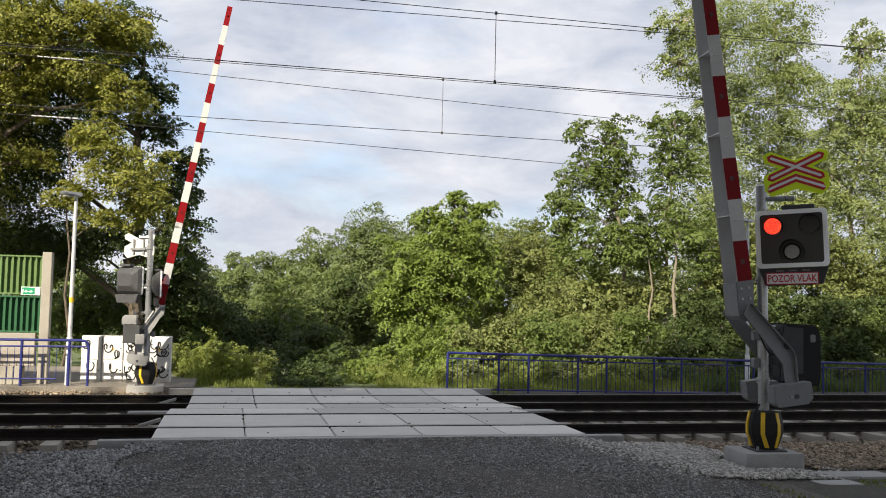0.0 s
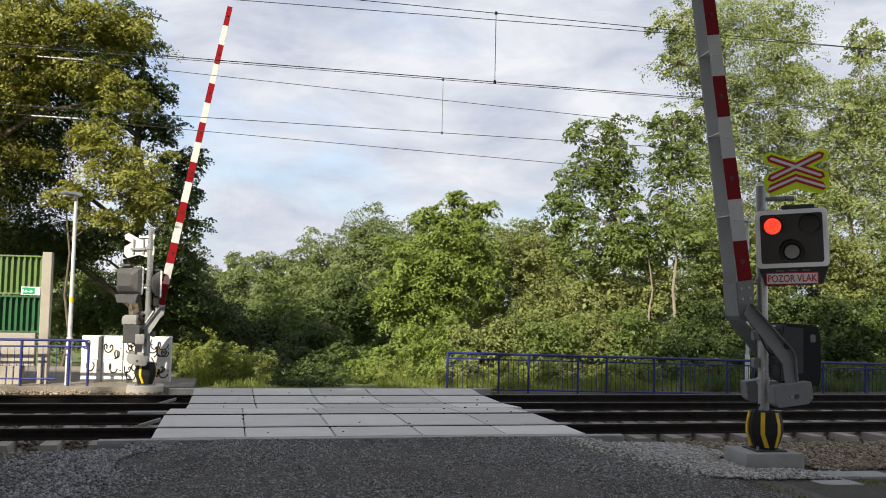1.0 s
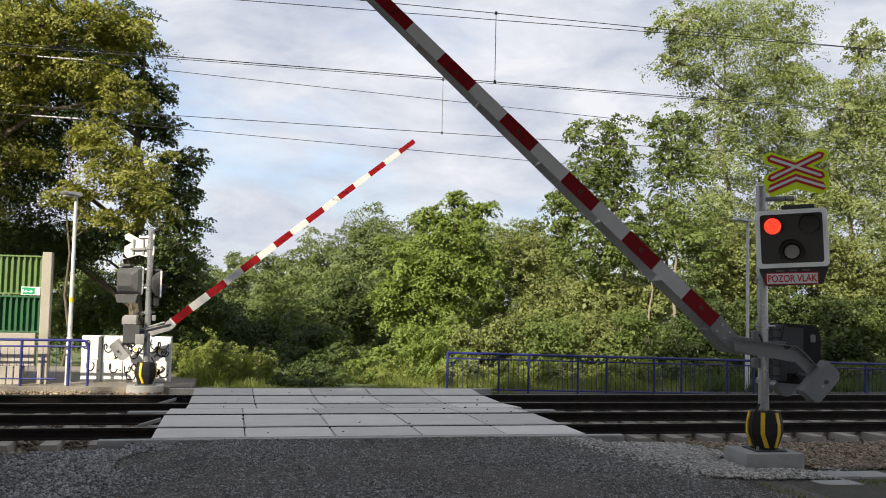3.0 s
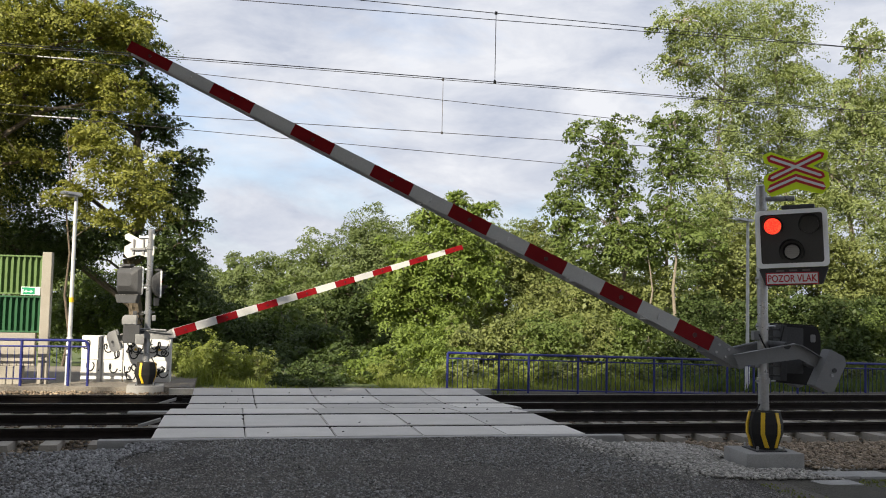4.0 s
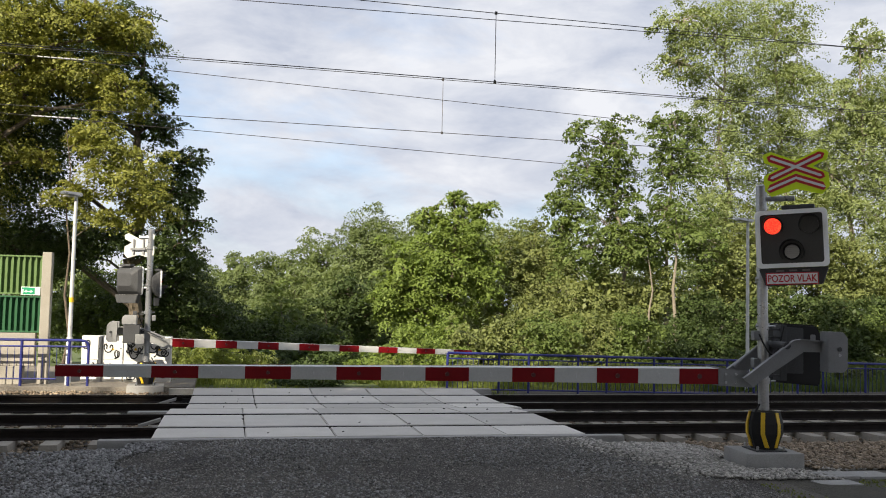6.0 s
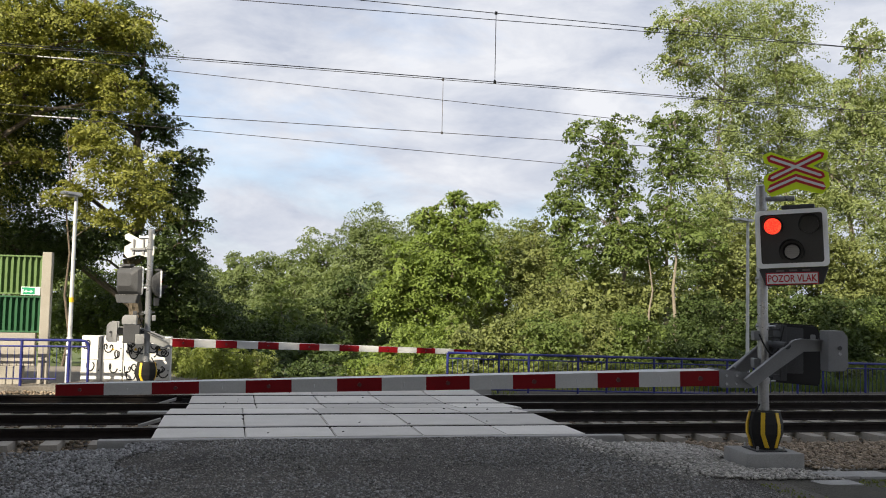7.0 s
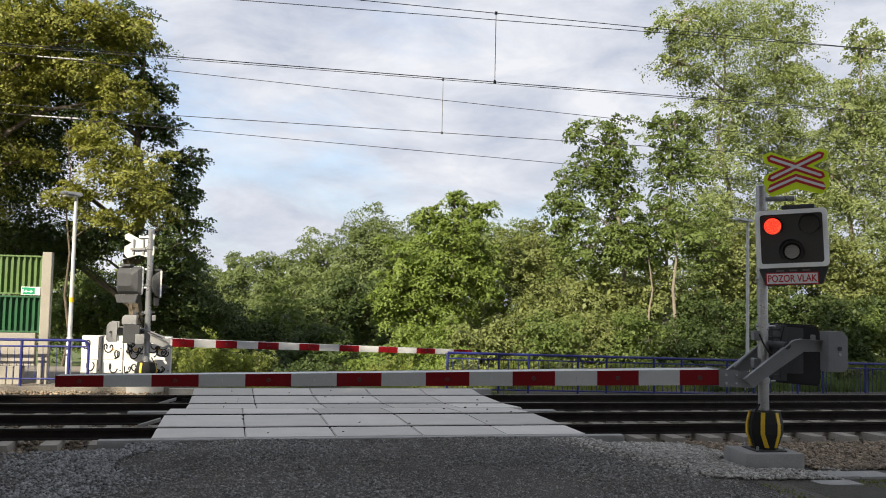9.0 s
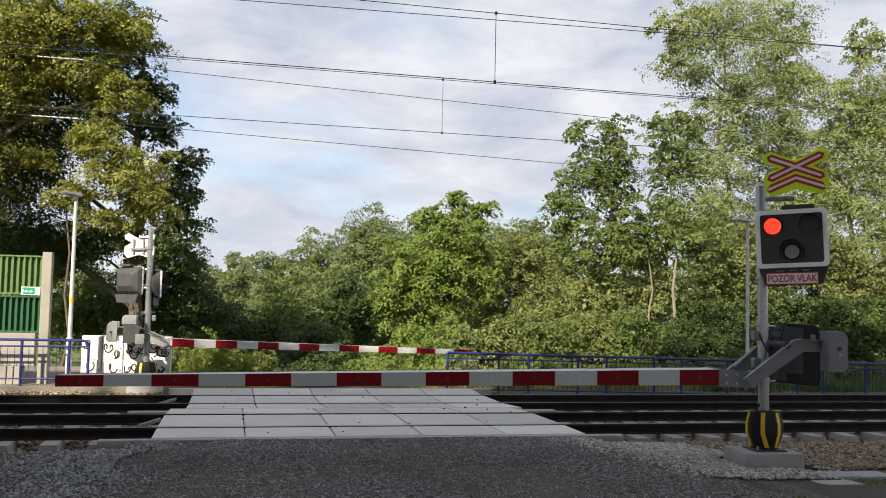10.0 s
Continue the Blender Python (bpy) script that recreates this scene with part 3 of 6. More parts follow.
def cross_sign(thing, m, back):
    pts = [(-0.30, 0.31), (-0.38, 0.285), (-0.405, 0.25), (-0.385, 0.165), (-0.21, 0.085), (-0.395, -0.01), (-0.405, -0.19), (-0.31, -0.29), (0, -0.205),
           (0.31, -0.29), (0.405, -0.19), (0.395, -0.01), (0.21, 0.085), (0.385, 0.165), (0.405, 0.25), (0.38, 0.285), (0.30, 0.31), (0, 0.175)]
    s = part("cross_sign", slab(pts[::-1], -0.004, 0.0), M["lime"], thing, "fluorescent yellow board with red and white diagonal cross", m)
    part("sign_back", slab(pts[::-1], 0.0005, 0.012), back, s, "plain metal back of the sign")
    for x in (-0.13, 0.13):
        part("sign_bracket", box(x - 0.02, x + 0.02, 0.0125, 0.045, -0.20, 0.16, 0.004), M["grey"], s)
    part("sign_bracket", box(-0.20, 0.20, 0.0455, 0.07, -0.10, -0.05, 0.004), M["grey"], s)
    for a, b, k in (((-0.31, 0.225), (0.31, -0.045), 0), ((-0.31, -0.045), (0.31, 0.225), 1)):
        part("red_bar", bar(a, b, 0.10, -0.008 - 0.001 * k, -0.0045), M["signred"], s)
    for a, b, k in (((-0.30, 0.222), (0.30, -0.042), 0), ((-0.30, -0.042), (0.30, 0.222), 1)):
        part("white_bar", bar(a, b, 0.034, -0.014 - 0.001 * k, -0.0095), M["white"], s)
    for w, y, mt, n in ((0.10, -0.008, "signred", "red_bar"), (0.032, -0.013, "white", "white_bar")):
        hw = w / 2 * 1.08
        part(n, slab([(-0.33, -0.185 - hw), (-0.36, -0.20), (-0.33, -0.185 + hw), (0, -0.055 + hw), (0.33, -0.185 + hw), (0.36, -0.20), (0.33, -0.185 - hw), (0, -0.055 - hw)][::-1], y, y + 0.0038), M[mt], s)
    return s


def boom_of(thing, m, stripes, pitch, depth, tall, tip, up, paint):
    """The boom in its closed pose round its pivot; it reaches along -x."""
    x0 = -0.616 if up else -0.82
    x1 = x0 - stripes * pitch
    zb = -0.482 + up

    def top(x):
        return zb + tall - (tall - tip) * (x0 - x) / (x0 - x1)

    def deep(x):
        return depth - (depth - (0.09 if up else 0.22)) * (x0 - x) / (x0 - x1)

    bm = bmesh.new()
    xs = np.linspace(x0 + 0.04, x1, 16)
    ring_ = []
    for x in xs:
        d, t = deep(x), top(x)
        ring_.append([bm.verts.new(p) for p in ((x, 0, zb), (x, 0, t), (x, d, t), (x, d, zb), (x, d - 0.008, zb), (x, d - 0.008, t - 0.008), (x, 0.008, t - 0.008), (x, 0.008, zb))])
    for p, q in zip(ring_[:-1], ring_[1:]):
        for k in range(8):
            bm.faces.new((p[k], p[(k + 1) % 8], q[(k + 1) % 8], q[k]))
    bm.faces.new(ring_[0])
    bm.faces.new(ring_[-1][::-1])
    bmesh.ops.recalc_face_normals(bm, faces=bm.faces[:])
    boom = part("boom", bm, M["alu"], thing, "long tapered barrier boom striped red and white", m)
    for i in range(stripes):
        a = x1 + i * pitch
        b = a + pitch
        mt = M["red"] if i % 2 == 0 else M["dull"]
        for side in (0, 1):
            bm = bmesh.new()
            vs = []
            for x in (a, b):
                y0 = -0.004 if side == 0 else deep(x)
                for yy in (y0, y0 + 0.004 - 0.0005):
                    vs.append([bm.verts.new((x, yy, zb - 0.003)), bm.verts.new((x, yy, top(x) + 0.003))])
            (f0, f1), (g0, g1), (h0, h1), (k0, k1) = vs
            for q in ((f0, h0, h1, f1), (g0, g1, k1, k0), (f0, f1, g1, g0), (h0, k0, k1, h1), (f1, h1, k1, g1), (f0, g0, k0, h0)):
                bm.faces.new(q)
            bmesh.ops.recalc_face_normals(bm, faces=bm.faces[:])
            part("red_stripe" if i % 2 == 0 else "white_stripe", bm, mt, boom)
        if i % 2 == 0:
            c = (a + b) / 2
            zc = (zb + top(c)) / 2
            r = 0.16 * (top(c) - zb)
            part("reflector", disc(c, zc, r, -0.014, -0.004, 14), M["hole"], boom, "dark round reflector")
            part("reflector", disc(c, zc, r, deep(c) + 0.004, deep(c) + 0.014, 14), M["hole"], boom, "dark round reflector")
        else:
            part("handle", line_tube([(a + pitch * 0.5, -0.004, zb + 0.05), (a + pitch * 0.5, -0.022, zb + 0.055), (a + pitch * 0.5, -0.022, top(b) - 0.065), (a + pitch * 0.5, -0.004, top(b) - 0.06)], 0.005, 6), M["alu"], boom)
            part("rib", box(a + pitch * 0.35, a + pitch * 0.35 + 0.012, 0.01, deep(a + pitch * 0.35) - 0.01, zb + 0.01, top(a) - 0.01), M["white"], boom)
    part("rib", box(x1 + 0.2, x1 + 0.212, 0.01, deep(x1) - 0.005, zb + 0.01, top(x1) - 0.01), M["white"], boom)
    arm = [(-0.57, -0.40 + up), (-0.44, -0.50 + up), (0.22, -0.075), (0.66, -0.075), (0.66, 0.055), (0.17, 0.085), (0.07, 0.065)]
    for y in (-0.085, depth + 0.11):
        a = part("arm", slab(arm, y, y + 0.014), paint, boom, "bent grey steel arm")
        part("arm_flange", slab([(-0.57, -0.40 + up), (0.07, 0.065), (0.17, 0.085), (0.66, 0.055), (0.66, 0.043), (0.17, 0.073), (0.076, 0.055), (-0.56, -0.408 + up)], y - 0.05 if y < 0 else y + 0.014, y if y < 0 else y + 0.064), paint, boom)
    cx, half = (0.60, 0.105) if up else (0.58, 0.13)
    for y in (-0.235, depth + 0.075):
        box_side = slab([(cx - half, -0.31 + 0.4 * up), (cx + half - 0.05, -0.31 + 0.4 * up), (cx + half, -0.26 + 0.4 * up), (cx + half, 0.11), (cx + half - 0.06, 0.18), (cx - half, 0.18)], y, y + 0.19, 0.007)
        part("counterweight", box_side, paint, boom, "grey steel box counterweight with chamfered corners")
        face = y - 0.012 if y < 0 else y + 0.19
        part("bolt", disc(cx + 0.02, -0.03, 0.027, face, face + 0.012, 12), M["darkgrey"], boom)
        part("bolt", disc(cx + 0.02, -0.10, 0.018, face, face + 0.012, 10), M["steel"], boom)
    part("tie_bar", box(cx - 0.02, cx + 0.06, -0.05, depth + 0.08, -0.02, 0.03, 0.006), paint, boom)
    part("clamp", slab([(x0 + 0.0, -0.505 + up), (-0.42, -0.52 + up), (-0.36, -0.47 + up), (-0.40, -0.36 + up), (x0 + 0.0, zb + tall + 0.02)], 0.012, depth - 0.012), paint, boom, "grey steel boom clamp")
    part("clamp_plate", slab([(x0 - 0.02, -0.50 + up), (-0.40, -0.52 + up), (-0.33, -0.47 + up), (-0.40, -0.33 + up), (x0 - 0.02, zb + tall + 0.012)], -0.016, -0.005), paint, boom)
    for dx in (0.07, 0.2):
        for dz in (-0.46 + up, -0.36 + up):
            part("bolt", disc(x0 + dx, dz, 0.016, -0.03, -0.016, 8), M["steel"], boom)
    part("stay", tube((-0.46, depth - 0.02, -0.30 + up), (0.03, depth + 0.1, 0.06), 0.02, seg=8), paint, boom)
    part("axle", tube((0, -0.10, 0), (0, depth + 0.14, 0), 0.045, seg=14), M["darkgrey"], boom, "dark pivot axle")
    return boom


NEAR_HINGE, FAR_HINGE = (0.119, -0.25, 1.394), (0.093, -0.25, 1.221)


def crossing_barrier(m, label, paint, stripes, pitch, depth, tall, tip, head_pose, plate_pose, sign_pose, sign_back, lean, spare=None, small=False):
    b = tagged(new("crossing_barrier"), label, "level crossing barrier", group="level crossing barriers")
    b.matrix_basis = m
    base = part("foundation", box(-0.38, 0.36, -0.32, 0.33, -0.16, 0.086, 0.014), M["kerb"], b, "square grey concrete foundation block")
    top = (lean, 0.0, 3.38)
    pole = part("pole", tube((0, 0, 0.086), top, 0.066, seg=24), M["steel"], b, "galvanised round steel pole", smooth=False)
    part("pole_cap", tube(top, (lean, 0, 3.40), 0.07, 0.05, seg=24), M["steel"], pole)
    # skirt with hazard stripes
    bm = bmesh.new()
    prof = [(0.16, 0.086), (0.165, 0.13), (0.225, 0.30), (0.225, 0.42), (0.19, 0.56), (0.10, 0.575)]
    rows = []
    for r, z in prof:
        rows.append([bm.verts.new((r * math.cos(radians(22.5 + 45 * k)), r * math.sin(radians(22.5 + 45 * k)), z)) for k in range(8)])
    for p, q in zip(rows[:-1], rows[1:]):
        for k in range(8):
            bm.faces.new((p[k], p[(k + 1) % 8], q[(k + 1) % 8], q[k]))
    bm.faces.new(rows[-1])
    bm.faces.new(rows[0][::-1])
    bmesh.ops.recalc_face_normals(bm, faces=bm.faces[:])
    skirt = part("pole_skirt", bm, M["black"], b, "black faceted pole skirt with yellow hazard strips")
    for ang, sweep in ((-66, 0.012), (-186, 0.0), (62, 0.03)) if small else ((-121, 0.045), (-66, 0.012), (-186, 0.0), (20, 0.05), (78, -0.05), (125, 0.05)):
        bm = bmesh.new()
        dirv, side = Vector((math.cos(radians(ang)), math.sin(radians(ang)), 0)), Vector((-math.sin(radians(ang)), math.cos(radians(ang)), 0))
        pr = []
        for r, z in prof[1:5]:
            c = dirv * (r * 0.985 + 0.003) + Vector((0, 0, z))
            sh = sweep if z < 0.25 else 0.0
            pr.append([bm.verts.new(c + side * (s * 0.026 + sh) + dirv * o) for s, o in ((-1, 0), (1, 0), (1, -0.03), (-1, -0.03))])
        for p, q in zip(pr[:-1], pr[1:]):
            for k in range(4):
                bm.faces.new((p[k], p[(k + 1) % 4], q[(k + 1) % 4], q[k]))
        bm.faces.new(pr[0][::-1])
        bm.faces.new(pr[-1])
        bmesh.ops.recalc_face_normals(bm, faces=bm.faces[:])
        part("hazard_strip", bm, M["yellow"], skirt)
    part("base_plate", box(-0.2, 0.2, -0.2, 0.2, 0.087, 0.105, 0.004), M["darkgrey"], b)
    for x in (-0.17, 0.17):
        for y in (-0.17, 0.17):
            part("anchor_bolt", tube((x, y, 0.105), (x, y, 0.15), 0.016, seg=8), M["steel"], b)
    # drive box, its carrier and the clamps on the pole
    if small:
        part("drive_box", slab([(0.20, 1.36), (0.50, 1.36), (0.50, 1.50), (0.46, 1.56), (0.20, 1.56)], 0.10, 0.42, 0.015), paint, b, "barrier drive housing")
        # a solid dark block: the recess's shade is put into its colour
        part("drive_recess", box(0.14, 0.47, 0.12, 0.40, 0.98, 1.358, 0.01), M["darkgrey"], b, "dark grey block standing for the drive housing's shaded recess")
        part("drive_cover", box(0.04, 0.22, 0.425, 0.48, 0.96, 1.17, 0.01), paint, b)
    else:
        part("drive_box", slab([(0.28, 0.90), (0.86, 0.86), (0.88, 0.98), (0.88, 1.52), (0.80, 1.64), (0.28, 1.66)], 0.20, 0.56, 0.02), paint, b, "barrier drive housing")
    if not small:
        part("drive_lid", slab([(0.30, 1.02), (0.62, 1.02), (0.62, 1.60), (0.30, 1.62)], 0.17, 0.198, 0.008), M["darkgrey"], b)
        part("drive_badge", slab(rounded(0.07, 0.10, 0.02, 3, 0.76, 1.47), 0.192, 0.198), M["grey"], b)
    for z in (1.0, 1.12, 1.24, 1.36, 1.48, 1.58):
        part("carrier_rung", box(0.08, 0.30, 0.02, 0.06, z - 0.012, z + 0.012), M["darkgrey"], b)
    part("carrier_plate", box(0.22, 0.30, 0.0, 0.20, 0.94, 1.64, 0.006), M["darkgrey"], b)
    for z in (0.94, 1.62, 2.2, 3.0):
        part("pole_clamp", tube((lean * z / 3.4, 0, z - 0.035), (lean * z / 3.4, 0, z + 0.035), 0.082, seg=20), M["steel"], b)
        part("clamp_bolt", tube((-0.13, -0.03, z), (0.13, -0.03, z), 0.012, seg=8), M["steel"], b)
    for z in (1.16, 1.50):
        part("junction_box", box(-0.16, -0.085, -0.05, 0.05, z - 0.06, z + 0.06, 0.012), M["grey"], b)
    pts = [Vector((-0.10 - 0.10 * math.sin(t * math.pi), -0.08, 0.66 - 0.54 * t)) for t in np.linspace(0, 1, 12)]
    part("cable", line_tube(pts, 0.012), M["black"], b, "black hanging cable")
    # bracket that carries the head
    hx, hy, hz = head_pose.translation
    for z in (hz - 0.15, hz + 0.24):
        part("head_bracket", tube((lean * z / 3.4, 0, z), (hx, hy + 0.10, z), 0.022, seg=8), M["steel"], b)
    head, lit = signal_head(b, head_pose)
    if plate_pose:
        warning_plate(b, plate_pose)
    sx, sy, sz = sign_pose.translation
    part("sign_arm", tube((lean, 0, 3.22), (sx, sy + 0.03, 3.22), 0.035, seg=12), M["steel"], b)
    cross_sign(b, sign_pose, sign_back)
    pair = [lit]
    if spare:
        h2, lit2 = signal_head(b, spare)
        part("head_bracket", tube((0, 0, spare.translation.z + 0.1), spare.translation + Vector((0, 0, 0.1)), 0.022, seg=8), M["steel"], b)
        pair.append(lit2)
    up = 0.173 if small else 0.0
    # the far arms take the lighter grey that stands for sunlight on them
    boom = boom_of(b, Matrix.Translation(FAR_HINGE if small else NEAR_HINGE), stripes, pitch, depth, tall, tip, up, M["sunlitgrey"] if small else M["grey"])
    loop = [Vector((-0.12 + 0.33 * t, -0.10 - 0.05 * math.sin(math.pi * t), 1.52 - 0.30 * math.sin(math.pi * t) + 0.10 * t)) for t in np.linspace(0, 1, 14)]
    part("cable_loop", line_tube(loop, 0.010), M["black"], b, "black cable loop at the drive")
    return b, boom, pair


NEAR_M = pose(6.52, 10.35, 0.0, 0, 0, -5.25)
SQUARE = pose(0, 0, 0, 0, 0, 5.25)
near_barrier, near_boom, near_lamps = crossing_barrier(
    NEAR_M, "grey level crossing barrier with red signal lamp on galvanised pole", M["black"], 15, 0.514, 0.40, 0.182, 0.118,
    SQUARE @ pose(0.185, -0.30, 2.71, 0, -2.6, -38), SQUARE @ pose(0.16, -0.345, 2.215, 0, -2.0, -38), SQUARE @ pose(0.262, -0.27, 3.525, 0, -2.0, -36) @ Matrix.Scale(0.95, 4), M["grey"], -0.05)
FAR_M = pose(-1.74, 20.5, -0.14, 0, 0, 183)
far_barrier, far_boom, far_lamps = crossing_barrier(
    FAR_M, "sunlit level crossing barrier seen from behind, beside graffiti cabinets", M["sunlitgrey"], 15, 0.453, 0.30, 0.165, 0.105,
    pose(0.40, -0.20, 2.29, 0, 0, -44) @ Matrix.Scale(0.84, 4), None, pose(0.235, -0.12, 3.03, 0, 0, -30) @ Matrix.Scale(0.9, 4), M["dull"], 0.0, pose(-0.20, -0.10, 2.22, 0, 0, -86) @ Matrix.Scale(0.8, 4), True)


# ---- far side: platform, railings, wall, cabinets, lamps ----
tagged(shape("platform_left", box(-40, -0.75, 20.25, 26, -0.5, -0.075, 0.01), M["sand"]), "sandy paved strip behind the far track", "pavement", kind="structure")
tagged(shape("platform_right", box(5.9, 60, 20.15, 21.3, -0.7, -0.40, 0.01), M["bed"]), "earth path behind the far track", "pavement", kind="structure")


def railing_right():
    r = tagged(new("railing"), "dark blue painted steel railing with thin bars, along the path", "railing", group="blue railings")
    r.location = (4.83, 20.45, 0)
    xs, x = [], 0.0
    for i in range(34):
        xs.append(x)
        x += (1.22, 0.72)[i % 2]

    def drop(x):
        return -0.0155 * x

    end = xs[-1]
    for z, rad in ((0.69, 0.03), (0.565, 0.016), (-0.13, 0.018)):
        part("rail_bar", line_tube([(0, 0, z + drop(0)), (end, 0, z + drop(end))], rad, 10), M["blue"], r)
    for x in xs:
        part("post", tube((x, 0, -0.45 + drop(x)), (x, 0, 0.69 + drop(x)), 0.028, seg=10), M["blue"], r)
    bm = tube((0, 0, -0.13), (0, 0, 0.56), 0.0075, seg=6)
    me = bpy.data.meshes.new("bar")
    bm.to_mesh(me)
    bm.free()
    me.materials.append(M["blue"])
    x = 0.12
    n = 0
    while x < end and n < 280:
        o = new("bar", me)
        o.parent, o.location = r, (x, 0, drop(x))
        x += 0.121
        n += 1


def railing_left():
    r = tagged(new("railing"), "bright blue painted steel railing with rounded end, on the platform", "railing", group="blue railings")
    r.location = (-2.89, 20.42, 0)
    pts = [(-9, 0, 0.87), (-0.16, 0, 0.87), (-0.07, 0, 0.855), (-0.02, 0, 0.81), (0, 0, 0.74), (0, 0, -0.08)]
    part("rail_bar", line_tube(pts, 0.028, 10), M["blue"], r)
    part("rail_bar", line_tube([(-9, 0, 0.74), (0, 0, 0.74)], 0.02, 8), M["blue"], r)
    part("rail_bar", line_tube([(-9, 0, 0.10), (-0.62, 0, 0.07)], 0.018, 8), M["blue"], r)
    for x in (-0.38, -1.30, -2.30, -3.3, -4.3, -5.3):
        part("post", tube((x, 0, -0.09), (x, 0, 0.87), 0.03, seg=10), M["blue"], r)
    x = -0.62
    while x > -6:
        part("bar", tube((x, 0, 0.09), (x, 0, 0.74), 0.007, seg=6), M["blue"], r)
        x -= 0.135


railing_right()
railing_left()


def noise_wall():
    w = tagged(new("noise_wall"), "green ribbed noise wall between concrete posts", "noise wall", kind="structure")
    w.location = (-4.0, 20.95, 0)
    part("post", box(0.045, 0.235, -0.12, 0.12, -0.1, 2.71, 0.015), M["post"], w, "pale concrete wall post")
    for z0, z1, mt, nm in ((1.80, 2.63, "green1", "light green ribbed metal panel"), (1.0, 1.77, "green2", "dark green ribbed metal panel")):
        bm = bmesh.new()
        xs, x, k = [], 0.0, 0
        prof = []
        while x > -6.0:
            prof += [(x, 0.0), (x - 0.034, 0.0), (x - 0.042, 0.06), (x - 0.107, 0.06)]
            x -= 0.115
        lo = [bm.verts.new((a, b, z0)) for a, b in prof]
        hi = [bm.verts.new((a, b, z1)) for a, b in prof]
        lob = [bm.verts.new((a, 0.1, z0)) for a, b in prof]
        hib = [bm.verts.new((a, 0.1, z1)) for a, b in prof]
        for i in range(len(prof) - 1):
            bm.faces.new((lo[i], hi[i], hi[i + 1], lo[i + 1]))
            bm.faces.new((hi[i], hib[i], hib[i + 1], hi[i + 1]))
            bm.faces.new((hib[i], lob[i], lob[i + 1], hib[i + 1]))
            bm.faces.new((lob[i], lo[i], lo[i + 1], lob[i + 1]))
        bmesh.ops.recalc_face_normals(bm, faces=bm.faces[:])
        p = part("panel", bm, M[mt], w, nm, Matrix.Translation((0.04, -0.02, 0)))
        for z in (z0, z1 - 0.035):
            part("panel_rim", box(-6.0, 0.0, -0.012, 0.11, z, z + 0.035, 0.004), M[mt], p)
    part("plinth", box(-6.1, -0.03, -0.10, 0.12, 0.30, 0.99, 0.01), M["cream"], w, "pale concrete plinth")
    part("plinth", box(-6.1, -0.25, -0.16, 0.14, -0.1, 0.295, 0.01), M["post"], w, "weathered concrete footing")
    s = part("exit_sign", box(-0.36, 0.02, -0.05, -0.035, 1.79, 1.965, 0.003), M["white"], w, "green and white escape route sign")
    part("sign_field", box(-0.345, -0.09, -0.054, -0.0505, 1.805, 1.95), M["signgreen"], s)
    part("sign_arrow", slab([(-0.30, 1.868), (-0.25, 1.90), (-0.25, 1.878), (-0.17, 1.878), (-0.17, 1.90), (-0.12, 1.868), (-0.17, 1.836), (-0.17, 1.858), (-0.25, 1.858), (-0.25, 1.836)], -0.058, -0.0545), M["white"], s)
    part("sign_figure", slab([(-0.335, 1.82), (-0.315, 1.82), (-0.31, 1.88), (-0.30, 1.915), (-0.33, 1.92), (-0.34, 1.88)], -0.058, -0.0545), M["white"], s)


noise_wall()


def cabinets():
    """Trackside cable cabinets with two doors one above the other, sprayed with scribbles."""
    for k, (x0, x1) in enumerate(((-3.17, -2.75), (-2.74, -2.30), (-2.29, -1.79), (-1.78, -1.29))):
        c = tagged(new("cable_cabinet"), "pale plastic cable cabinet sprayed with black graffiti", "cabinet", group="cable cabinets")
        c.location = (x0, 21.35, 0)
        w = x1 - x0
        part("body", box(0, w, 0.0, 0.35, -0.08, 0.93, 0.01), M["cabinet"], c)
        for z0, z1 in ((-0.04, 0.40), (0.415, 0.905)):
            d = part("door", box(0.012, w - 0.012, -0.016, -0.001, z0, z1, 0.004), M["cabinet"], c)
            part("lock", disc(w - 0.05, (z0 + z1) / 2, 0.014, -0.026, -0.016, 10), M["darkgrey"], d)
        if k:
            part("warning_sticker", slab([(w / 2 - 0.04, 0.62), (w / 2 + 0.04, 0.62), (w / 2, 0.69)], -0.020, -0.0165), M["yellow"], c)
        r = random.Random(20 + k)
        for j in range((2, 3, 9, 12)[k]):
            cx = 0.09 + (w - 0.2) * ((j * 0.37 + 0.15) % 1.0)
            cz = (0.70, 0.22, 0.55, 0.10)[j % 4] + r.uniform(-0.06, 0.06)
            tall_, wide, kind = r.uniform(0.14, 0.24), r.uniform(0.08, 0.13), r.randint(0, 2)
            turns, ph = r.uniform(0.8, 1.6), r.uniform(0, 6.28)
            pts = [(cx + wide * (u - 0.5) * (1.6 if kind else 0.6) + wide * 0.5 * math.cos(ph + turns * 6.28 * u), cz + tall_ * 0.5 * math.sin(ph + turns * 6.28 * u) * (1 - 0.3 * u)) for u in np.linspace(0, 1, 15)]
            pts = [(min(max(px, 0.03), w - 0.03), min(max(pz, -0.02), 0.88)) for px, pz in pts]
            bm = bmesh.new()
            for (ax, az), (bx, bz) in zip(pts[:-1], pts[1:]):
                dd = math.hypot(bx - ax, bz - az)
                if dd > 0.01:
                    bmesh.ops.create_cube(bm, size=1.0, matrix=Matrix.Translation(((ax + bx) / 2, -0.0185, (az + bz) / 2)) @ Matrix.Rotation(math.atan2(bx - ax, bz - az), 4, "Y") @ Matrix.Diagonal((0.026, 0.003, dd + 0.012, 1)))
            part("graffiti", bm, M["spray"], c, "black spray-painted scribble")


cabinets()


